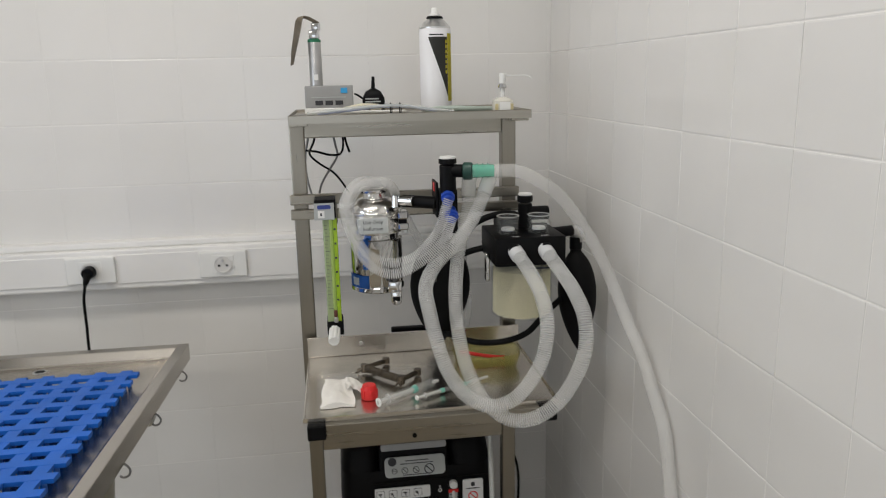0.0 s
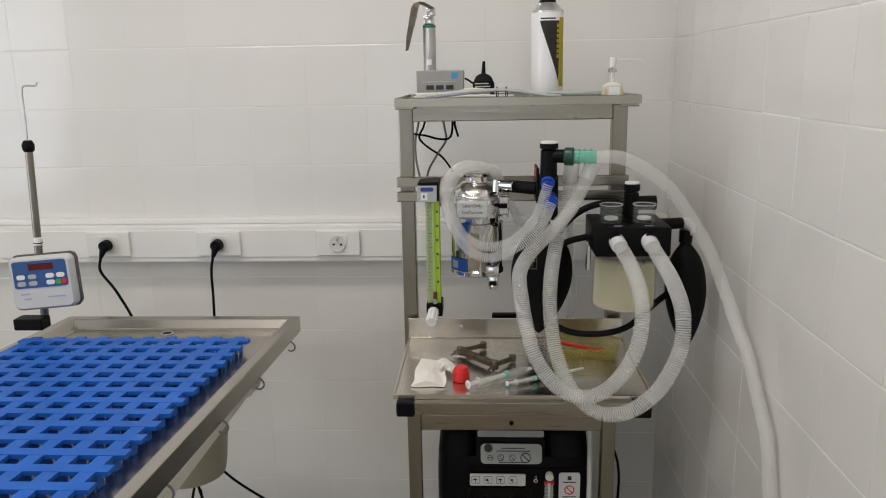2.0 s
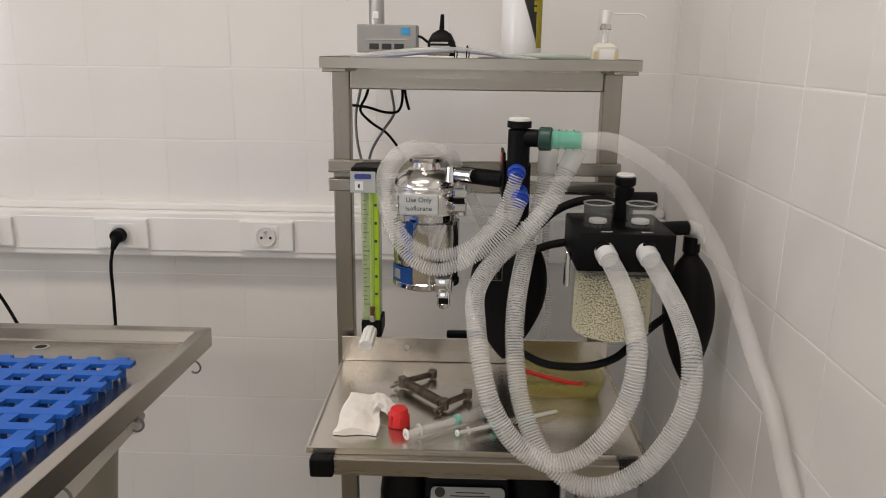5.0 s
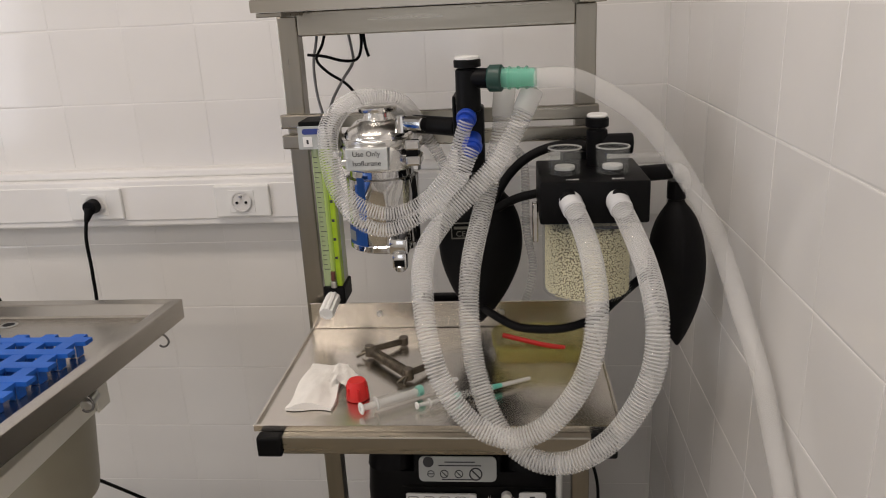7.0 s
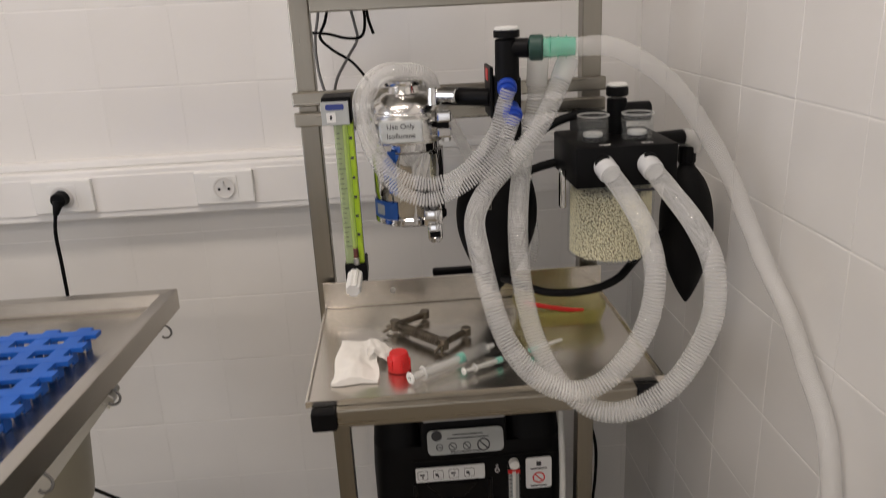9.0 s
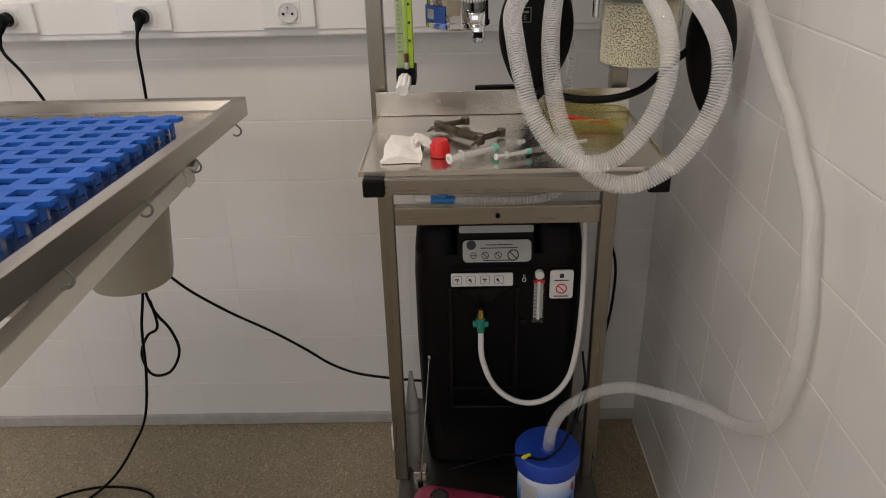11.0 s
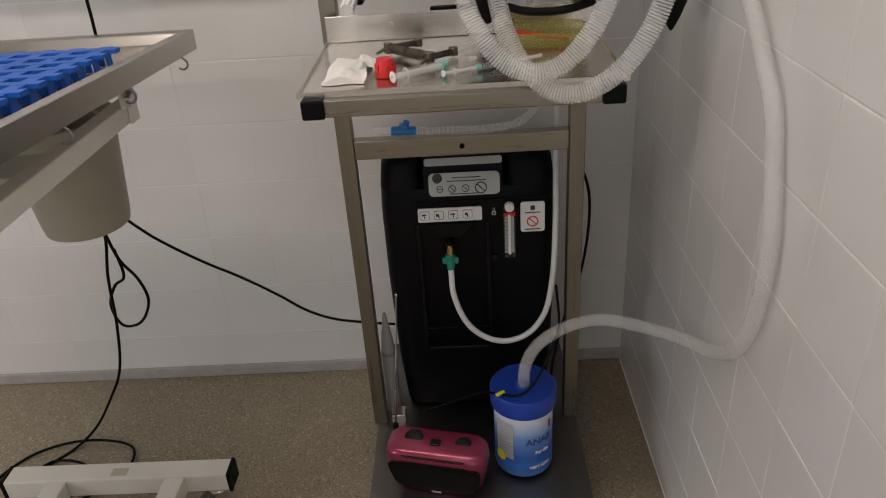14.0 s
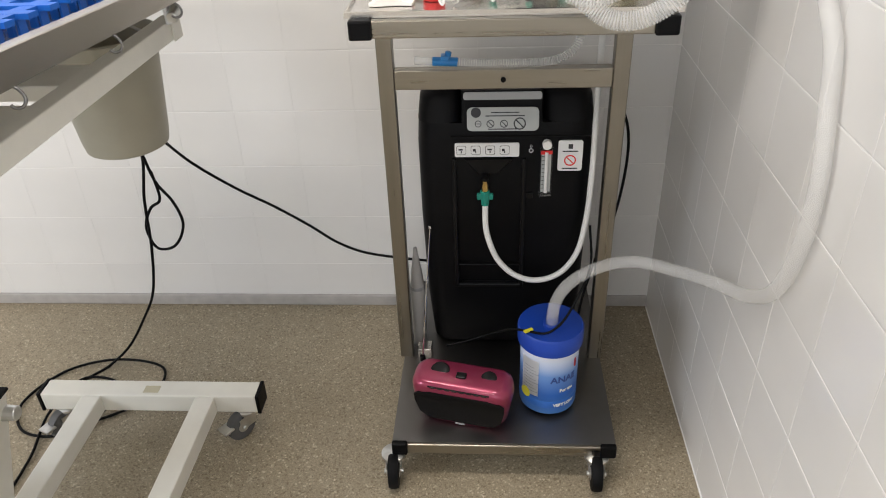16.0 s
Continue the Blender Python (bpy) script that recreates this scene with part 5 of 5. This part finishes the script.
bm = box(-0.594, -0.571, -0.224, -0.206, SZ + 0.156, SZ + 0.176, 0.003)
box(-0.588, -0.568, -0.221, -0.209, SZ + 0.174, SZ + 0.192, 0.003, into=bm)
part("head", bm, CHROME, lar, smooth=40)
blade = [(-0.570, SZ + 0.192), (-0.590, SZ + 0.203), (-0.602, SZ + 0.205), (-0.606, SZ + 0.196), (-0.612, SZ + 0.170), (-0.622, SZ + 0.135), (-0.630, SZ + 0.104)]
bm = bmesh.new()
rows = []
for (x, z), hw in zip(blade, (0.006, 0.009, 0.012, 0.014, 0.013, 0.010, 0.005)):
    rows.append([bm.verts.new(v) for v in ((x, -0.215 - hw, z), (x, -0.215 + hw, z), (x - 0.9 * hw - 0.002, -0.215 + hw, z - 0.003), (x - 0.9 * hw - 0.002, -0.215 - hw, z - 0.003))])
for a, b in zip(rows, rows[1:]):
    for k in range(4):
        bm.faces.new((a[k], a[(k + 1) % 4], b[(k + 1) % 4], b[k]))
bm.faces.new(rows[0]), bm.faces.new(rows[-1])
part("blade", bm, GUN, lar, "dark folded blade", 50)
part("switch", box(-0.588, -0.578, -0.2305, -0.2285, SZ + 0.070, SZ + 0.082, 0.001), WHITE, lar)

ada = thing("power_adapter", (-0.464, -0.300, SZ), "small black power adapter with a cable", "power adapter")
bm = loft([(0, -0.487, -0.441, -0.322, -0.285, 0.006), (0.030, -0.487, -0.441, -0.322, -0.285, 0.006), (0.044, -0.480, -0.448, -0.318, -0.289, 0.008), (0.050, -0.470, -0.458, -0.310, -0.298, 0.005)], pose(0, 0, SZ))
part("case", bm, BLACK, ada, smooth=40)
part("strain_relief", rod((-0.464, -0.304, SZ + 0.048), (-0.463, -0.304, SZ + 0.075), 0.0045, 0.003), BLACK, ada)
for k in range(4):
    part("printed_line", box(-0.482, -0.450 - 0.003 * (k % 2), -0.3226, -0.3218, SZ + 0.010 + 0.006 * k, SZ + 0.0125 + 0.006 * k), LABEL, ada)
part("cord", sweep([(-0.487, -0.303, SZ + 0.03), (-0.498, -0.305, SZ + 0.038), (-0.505, -0.30, SZ + 0.040)], 0.0022, 0.004, 8), BLACK, ada)

can = thing("spray_can", (-0.333, -0.330, SZ), "tall white aerosol can with a dark wedge and yellow stripe", "spray can")
CC = pose(-0.333, -0.330, SZ)
part("body", lathe([(0.030, 0), (0.0325, 0.002), (0.033, 0.005), (0.033, 0.166), (0.0315, 0.169)], CC, 36), mat("can_white", (0.74, 0.74, 0.76), 0.3, vary=0.03, coat=0.3), can, smooth=40)
part("shoulder", lathe([(0.0325, 0.168), (0.0328, 0.171), (0.028, 0.176), (0.019, 0.186), (0.0165, 0.188)], CC, 36), ZINC, can, "steel shoulder", 40)
part("valve_cup", lathe([(0.0168, 0.187), (0.0172, 0.190), (0.0150, 0.193)], CC, 28), BLACK, can)
part("nozzle", lathe([(0.011, 0.192), (0.011, 0.197), (0.0075, 0.199), (0.006, 0.208), (0.0045, 0.210)], CC, 24), WHITE, can, "white nozzle", 40)
part("base_ring", lathe([(0.0331, 0.0), (0.0335, 0.001), (0.0335, 0.004), (0.0331, 0.005)], CC, 36), ZINC, can)
part("yellow_stripe", curved_patch(0.0333, 41, 70, 0.022, 0.158, CC), mat("yellow_ink_can", (0.68, 0.60, 0.05), 0.4, vary=0.1), can, "yellow printed stripe")
bm = bmesh.new()
cols = []
for k in range(9):
    f = k / 8
    a = radians(-32 + 72 * f)
    z0 = 0.150 - 0.120 * f
    cols.append([bm.verts.new(CC @ Vector((0.0335 * math.sin(a), -0.0335 * math.cos(a), z))) for z in (z0, 0.151)])
for a, b in zip(cols, cols[1:]):
    bm.faces.new((a[0], b[0], b[1], a[1]))
bmesh.ops.solidify(bm, geom=bm.faces[:], thickness=0.0003)
part("dark_wedge", bm, mat("dark_ink", (0.055, 0.055, 0.05), 0.4), can, "dark printed wedge")
for k in range(7):
    part("printed_letter", curved_patch(0.0337, 30, 39, 0.078 + k * 0.010, 0.085 + k * 0.010, CC), mat("yellow_ink_can", (0.68, 0.60, 0.05), 0.4), can)
part("printed_line", curved_patch(0.0333, -28, 24, 0.154, 0.1565, CC), LABEL_DARK, can)

pump = thing("pump_bottle", (-0.222, -0.47, SZ), "small clear pump bottle with a long white spout", "bottle")
bm = loft([(0, -0.240, -0.204, -0.488, -0.455, 0.005), (0.024, -0.240, -0.204, -0.488, -0.455, 0.006), (0.030, -0.232, -0.212, -0.481, -0.462, 0.006)], pose(0, 0, SZ))
part("body", bm, clear("bottle_plastic", (0.80, 0.78, 0.70), 0.25, 0.2), pump, smooth=40)
part("label_patch", box(-0.231, -0.210, -0.4895, -0.4885, SZ + 0.003, SZ + 0.021), WHITE, pump)
for x in (-0.237, -0.207):
    part("label_mark", box(x - 0.003, x + 0.003, -0.4892, -0.4884, SZ + 0.006, SZ + 0.018), mat("gold_print", (0.58, 0.50, 0.28), 0.5), pump)
part("neck", rod((-0.222, -0.471, SZ + 0.029), (-0.222, -0.471, SZ + 0.050), 0.0055, 0.0045), FROST, pump)
part("collar", rod((-0.222, -0.471, SZ + 0.048), (-0.222, -0.471, SZ + 0.056), 0.0085, 0.007), CHROME, pump)
part("pump_head", rod((-0.222, -0.471, SZ + 0.056), (-0.221, -0.471, SZ + 0.075), 0.0058, 0.0068), WHITE, pump)
part("spout", sweep([(-0.220, -0.471, SZ + 0.071), (-0.195, -0.473, SZ + 0.0705), (-0.172, -0.475, SZ + 0.0695), (-0.165, -0.476, SZ + 0.064)], 0.0012, 0.003, 8), WHITE, pump)

PALETUBE = clear("pale_tubing", (0.70, 0.73, 0.72), 0.58, 0.2)
for pts, r, c, lab in (([(-0.60, -0.42, SZ + .006), (-0.55, -0.45, SZ + .012), (-0.48, -0.46, SZ + .018), (-0.42, -0.45, SZ + .018), (-0.36, -0.44, SZ + .010), (-0.31, -0.45, SZ + .004)], 0.0032, PALETUBE, "thin clear tubing lying on the shelf"),
                       ([(-0.58, -0.40, SZ + .004), (-0.52, -0.41, SZ + .010), (-0.46, -0.42, SZ + .016), (-0.40, -0.41, SZ + .014), (-0.34, -0.42, SZ + .005)], 0.0030, mat("bluish_tubing", (0.30, 0.34, 0.48), 0.35), "thin bluish tubing lying on the shelf"),
                       ([(-0.36, -0.38, SZ + .006), (-0.32, -0.42, SZ + .010), (-0.27, -0.43, SZ + .008), (-0.22, -0.40, SZ + .005), (-0.25, -0.36, SZ + .005), (-0.31, -0.37, SZ + .006)], 0.0050, mat("grey_green_tubing", (0.36, 0.42, 0.38), 0.4), "coil of grey green tubing on the shelf"),
                       ([(-0.53, -0.36, SZ + .008), (-0.49, -0.37, SZ + .016), (-0.455, -0.35, SZ + .012), (-0.47, -0.33, SZ + .006)], 0.0060, mat("cream_tubing", (0.58, 0.54, 0.42), 0.5), "short cream tubing beside the device box"),
                       ([(-0.545, -0.35, SZ + .004), (-0.50, -0.39, SZ + .006), (-0.44, -0.39, SZ + .005), (-0.40, -0.37, SZ + .004)], 0.0032, mat("white_tubing", (0.66, 0.66, 0.64), 0.45), "short white tubing on the shelf")):
    tagged(part("tubing", sweep(pts, r, 0.006, 10), c, smooth=60), lab, "tubing", "tubing on the shelf")
for x, y in ((-0.440, -0.450), (-0.422, -0.448)):
    tagged(part("cable_tie", sweep([(x, y - 0.008, SZ + 0.002), (x + 0.001, y, SZ + 0.024), (x + 0.004, y + 0.006, SZ + 0.014), (x + 0.003, y + 0.004, SZ + 0.002)], 0.0010, 0.003, 6), BLACK), "thin black tie round the tubing", "cable tie", "ties round the tubing")

# cables hanging under the shelf
shift(-0.005, 0.014, -0.018)
GREYC = mat("grey_cable", (0.22, 0.22, 0.22), 0.5)
for pts, c in (([(-0.582, -0.26, 1.510), (-0.595, -0.27, 1.460), (-0.604, -0.28, 1.438), (-0.585, -0.29, 1.418), (-0.556, -0.29, 1.398), (-0.534, -0.295, 1.370), (-0.52, -0.31, 1.345)], BLACK),
               ([(-0.560, -0.26, 1.510), (-0.548, -0.27, 1.455), (-0.545, -0.28, 1.432), (-0.562, -0.29, 1.405), (-0.582, -0.29, 1.372), (-0.588, -0.30, 1.345), (-0.586, -0.30, 1.29)], GREYC),
               ([(-0.620, -0.27, 1.445), (-0.590, -0.28, 1.442), (-0.560, -0.28, 1.434), (-0.538, -0.28, 1.436), (-0.531, -0.27, 1.460), (-0.538, -0.26, 1.510)], BLACK),
               ([(-0.528, -0.26, 1.512), (-0.526, -0.27, 1.465), (-0.521, -0.28, 1.447), (-0.517, -0.28, 1.434)], BLACK),
               ([(-0.600, -0.26, 1.510), (-0.606, -0.26, 1.470), (-0.614, -0.262, 1.430), (-0.612, -0.265, 1.38), (-0.60, -0.27, 1.33)], GREYC)):
    tagged(part("cable", sweep(pts, 0.0024, 0.006, 8), c, smooth=60), "thin cable hanging under the top shelf", "cable", "cables under the shelf")
wt = ribbed(0.0075, 0.0012, 0.005)
tagged(part("pale_tube", sweep([(-0.30, -0.33, 1.30), (-0.277, -0.30, 1.27), (-0.272, -0.295, 1.15), (-0.262, -0.295, 1.085), (-0.272, -0.295, 1.03), (-0.295, -0.30, 0.99)], wt, 0.00125, 10, caps=False, rib=0.005), CLEAR, smooth=80, second=CLEAR_RIB), "pale ribbed tube hanging behind the trolley", "tube")

# spare connector resting on the crossbar
shift(-0.005, 0, -0.010)
spare = thing("spare_hose", (-0.50, -0.332, 0.812), "clear ribbed hose with a blue connector on the crossbar", "hose")
bm = rod((-0.536, -0.332, 0.824), (-0.488, -0.332, 0.822), 0.0085, 0.0085)
rod((-0.512, -0.332, 0.816), (-0.505, -0.332, 0.842), 0.006, 0.006, into=bm)
box(-0.520, -0.505, -0.345, -0.320, 0.828, 0.836, 0.002, into=bm)
part("connector", bm, mat("bright_blue_plastic", (0.02, 0.20, 0.52), 0.35), spare, "blue connector", 40)
part("end_tube", rod((-0.570, -0.332, 0.826), (-0.534, -0.332, 0.824), 0.0075, 0.0075), FROST, spare)
part("ribbed_tube", sweep([(-0.490, -0.332, 0.821), (-0.43, -0.334, 0.819), (-0.36, -0.334, 0.819), (-0.305, -0.330, 0.823), (-0.270, -0.322, 0.842), (-0.258, -0.312, 0.88), (-0.262, -0.305, 0.93)], ribbed(0.0085, 0.0014, 0.0046, 0.004), 0.00115, 10, caps=False, rib=0.0046), CLEAR, spare, smooth=80, second=CLEAR_RIB)

# ---- things on the base ----
shift(-0.015, -0.011, 0)
PINK = mat("metallic_pink_plastic", (0.27, 0.032, 0.075), 0.3, 0.45, vary=0.05, scale=30, coat=0.4)
radio = thing("radio", (-0.472, -0.505, 0.10), "metallic pink portable radio with a black grille", "radio")
RM = pose(-0.470, -0.510, 0.1, 10, 0, -13)
bm = loft([(0.0, -0.062, 0.062, -0.030, 0.030, 0.020), (0.004, -0.074, 0.074, -0.038, 0.036, 0.024), (0.030, -0.096, 0.096, -0.043, 0.040, 0.028), (0.085, -0.106, 0.106, -0.043, 0.040, 0.030), (0.110, -0.104, 0.104, -0.0425, 0.038, 0.028), (0.121, -0.097, 0.097, -0.038, 0.032, 0.024), (0.1255, -0.086, 0.086, -0.030, 0.026, 0.016)], RM)
part("case", bm, PINK, radio, smooth=60)
part("grille", loft([(-0.036, -0.060, 0.060, -0.003, 0.003, 0.0029), (-0.031, -0.076, 0.076, -0.0036, 0.003, 0.0029), (-0.018, -0.088, 0.088, -0.0036, 0.003, 0.0029), (0.020, -0.096, 0.096, -0.0036, 0.003, 0.0029), (0.036, -0.096, 0.096, -0.0036, 0.003, 0.0029), (0.044, -0.086, 0.086, -0.003, 0.003, 0.0029), (0.049, -0.062, 0.062, -0.0025, 0.004, 0.0024)], RM @ pose(0, -0.0425, 0.056)), mat("black_mesh", (0.004, 0.0035, 0.0035), 0.5, bump=0.3, bump_scale=900, spec=0.12), radio, "black speaker grille", 50)
part("badge", box(-0.010, 0.010, -0.0475, -0.0460, 0.016, 0.019, m=RM), LABEL, radio)
for x, r, y in ((-0.048, 0.0205, 0.006), (0.056, 0.017, 0.006)):
    part("dial", lathe([(r, 0.0), (r + 0.001, 0.002), (r, 0.006), (r * 0.8, 0.0075), (0, 0.0078)], RM @ pose(x, y - 0.004, 0.119, 24), 24), BLACK_GLOSS, radio, "round black dial", 40)
part("tuner", box(-0.012, 0.010, -0.012, 0.004, 0.120, 0.129, 0.003, m=RM), BLACK_GLOSS, radio)
ks = part("key_strip", box(-0.066, 0.066, -0.0400, -0.028, 0.1135, 0.1200, 0.002, m=RM), BLACK, radio)
for k in range(8):
    part("key", box(-0.060 + k * 0.0155, -0.049 + k * 0.0155, -0.0415, -0.030, 0.1150, 0.1188, 0.001, m=RM), BLACK_GLOSS, ks)
part("aerial", rod((-0.562, -0.468, 0.215), (-0.534, -0.455, 0.528), 0.0022, 0.0012, 8), CHROME, radio, "thin telescopic aerial")
part("aerial_tip", lathe([(0.001, 0), (0.003, 0.002), (0.003, 0.006), (0.001, 0.008)], pose(-0.534, -0.455, 0.526), 10), CHROME, radio)
part("aerial_base", rod((-0.562, -0.468, 0.206), (-0.562, -0.468, 0.219), 0.006), BLACK, radio)

tool = thing("grey_bottle", (-0.588, -0.282, 0.10), "grey tapered plastic bottle beside the concentrator", "bottle")
part("body", lathe([(0.015, 0), (0.017, 0.003), (0.017, 0.17), (0.012, 0.215), (0.007, 0.250), (0.004, 0.275), (0.0, 0.276)], pose(-0.586, -0.282, 0.1), 20), mat("mid_grey_plastic", (0.34, 0.33, 0.32), 0.45, vary=0.06), tool, smooth=40)
part("cap_ring", lathe([(0.0172, 0.165), (0.0178, 0.167), (0.0178, 0.172), (0.0172, 0.174)], pose(-0.586, -0.282, 0.1), 20), GREYC, tool)
jug = thing("white_jug", (-0.615, -0.22, 0.10), "white plastic jug behind the trolley's post", "jug")
part("body", lathe([(0.030, 0), (0.034, 0.004), (0.035, 0.06), (0.030, 0.09), (0.014, 0.105), (0.014, 0.12)], pose(-0.612, -0.22, 0.1), 24), WHITE, jug, smooth=40)

# ---- cables on floor and wall ----
shift(-0.022, -0.008, 0)
for nm, pts, r, lab in (("black_cable", [(-1.10, -0.30, 0.66), (-1.08, -0.20, 0.545), (-1.011, -0.15, 0.455), (-0.93, -0.14, 0.400), (-0.849, -0.14, 0.345), (-0.79, -0.14, 0.300), (-0.731, -0.14, 0.272), (-0.648, -0.14, 0.255), (-0.55, -0.15, 0.25)], 0.0034, "black cable slung from the table to the concentrator"),
                        ("black_cable", [(-1.165, -0.27, 0.66), (-1.168, -0.25, 0.588), (-1.190, -0.25, 0.483), (-1.206, -0.25, 0.349), (-1.236, -0.25, 0.219), (-1.276, -0.25, 0.145), (-1.345, -0.25, 0.045), (-1.395, -0.275, 0.006), (-1.44, -0.34, 0.006), (-1.45, -0.42, 0.006), (-1.40, -0.48, 0.006), (-1.30, -0.442, 0.006), (-1.235, -0.37, 0.006), (-1.245, -0.285, 0.008), (-1.376, -0.256, 0.012), (-1.500, -0.297, 0.006), (-1.552, -0.419, 0.006), (-1.50, -0.505, 0.006), (-1.40, -0.515, 0.008), (-1.33, -0.44, 0.014), (-1.34, -0.34, 0.006), (-1.43, -0.33, 0.014), (-1.46, -0.45, 0.016), (-1.44, -0.593, 0.006), (-1.45, -0.75, 0.006), (-1.60, -0.95, 0.006)], 0.0034, "black cable hanging down and coiled on the floor"),
                        ("black_cable", [(-1.165, -0.255, 0.60), (-1.155, -0.245, 0.52), (-1.130, -0.24, 0.469), (-1.120, -0.24, 0.41), (-1.155, -0.24, 0.350), (-1.195, -0.24, 0.345), (-1.21, -0.24, 0.40), (-1.185, -0.24, 0.455), (-1.158, -0.245, 0.476), (-1.158, -0.25, 0.56)], 0.0034, "loop of black cable under the bucket"),
                        ("black_cable", [(-0.156, -0.26, 0.72), (-0.132, -0.27, 0.649), (-0.128, -0.272, 0.578), (-0.142, -0.275, 0.455), (-0.178, -0.29, 0.345), (-0.205, -0.30, 0.22), (-0.208, -0.30, 0.13)], 0.003, "thin black cable beside the trolley's post"),
                        ("black_cable", [(-0.212, -0.40, 0.50), (-0.214, -0.46, 0.44), (-0.240, -0.500, 0.395), (-0.272, -0.520, 0.345), (-0.300, -0.520, 0.3215), (-0.335, -0.508, 0.3175), (-0.366, -0.480, 0.300), (-0.41, -0.45, 0.262), (-0.46, -0.44, 0.235), (-0.51, -0.442, 0.222)], 0.0026, "thin black cable lying across the tub's lid")):
    tagged(part(nm, sweep(pts, r, 0.008, 8), BLACK, smooth=60), lab, "cable", "loose black cables")
tagged(part("yellow_tag", box(-0.010, 0.010, -0.004, 0.004, -0.002, 0.002, 0.001, m=pose(-0.334, -0.509, 0.3200, 0, 0, 32)), mat("yellow_tag", (0.75, 0.68, 0.03), 0.5)), "small yellow tag round the cable", "tag")

# ---- wall tiles, piece by piece ----
shift()


def tile_mesh(w, h):
    """A glazed tile lying in x and z, front towards -y, with softened edges."""
    bm = bmesh.new()
    a, b, e, s = w / 2, h / 2, 0.0020, 0.0003
    front = [bm.verts.new(v) for v in ((-a + s, -0.0006, -b + e), (a - s, -0.0006, -b + e), (a - s, -0.0006, b - e), (-a + s, -0.0006, b - e))]
    edge = [bm.verts.new(v) for v in ((-a, -0.0003, -b), (a, -0.0003, -b), (a, -0.0003, b), (-a, -0.0003, b))]
    back = [bm.verts.new(v) for v in ((-a, 0.006, -b), (a, 0.006, -b), (a, 0.006, b), (-a, 0.006, b))]
    bm.faces.new(front)
    for p, q in ((front, edge), (edge, back)):
        for k in range(4):
            bm.faces.new((p[k], q[k], q[(k + 1) % 4], p[(k + 1) % 4]))
    bmesh.ops.recalc_face_normals(bm, faces=bm.faces)
    me = bpy.data.meshes.new("tile")
    bm.to_mesh(me)
    bm.free()
    me.materials.append(TILE)
    return me


def spans(first, pitch, low, high):
    """Joint positions from low to high, as (start, end) of each piece."""
    joints = [low] + [first + pitch * k for k in range(-40, 60) if low + 0.004 < first + pitch * k < high - 0.004] + [high]
    return list(zip(joints, joints[1:]))


def tiling(wall, cols, rows, place, near, gap_w, gap_h):
    rnd = random.Random(5)
    cache, rest = {}, bmesh.new()
    for a, b in cols:
        for c, d in rows:
            w, h = round(b - a - gap_w, 4), round(d - c - gap_h, 4)
            key = (w, h)
            if key not in cache:
                cache[key] = tile_mesh(w, h)
            m = place((a + b) / 2, (c + d) / 2) @ pose(0, rnd.uniform(-0.0003, 0.0001), 0, rnd.uniform(-.2, .2), rnd.uniform(-.12, .12), rnd.uniform(-.07, .07))
            if near(a, b, c, d):
                ob = new("tile", cache[key])
                ob.parent, ob.matrix_basis = wall, m
            else:
                tmp = bmesh.new()
                tmp.from_mesh(cache[key])
                bmesh.ops.transform(tmp, matrix=m, verts=tmp.verts)
                add(rest, tmp)
    ob = part("tiles_beyond", rest, TILE, wall)
    tagged(ob, kind="stuff")


tiling(wall_north, spans(-0.010, 0.1505, -3.34, -0.001), spans(0.138, 0.1492, 0.034, 2.70),
       lambda x, z: pose(x, 0, z), lambda a, b, c, d: a > -2.2 and c < 1.95, 0.0002, 0.0021)
tiling(wall_east, spans(0.005, 0.1505, 0.001, 4.0), spans(0.138, 0.1492, 0.001, 2.70),
       lambda y, z: pose(0, -y, z, 0, 0, -90), lambda a, b, c, d: b < 2.2 and c < 1.95, 0.0015, 0.0020)
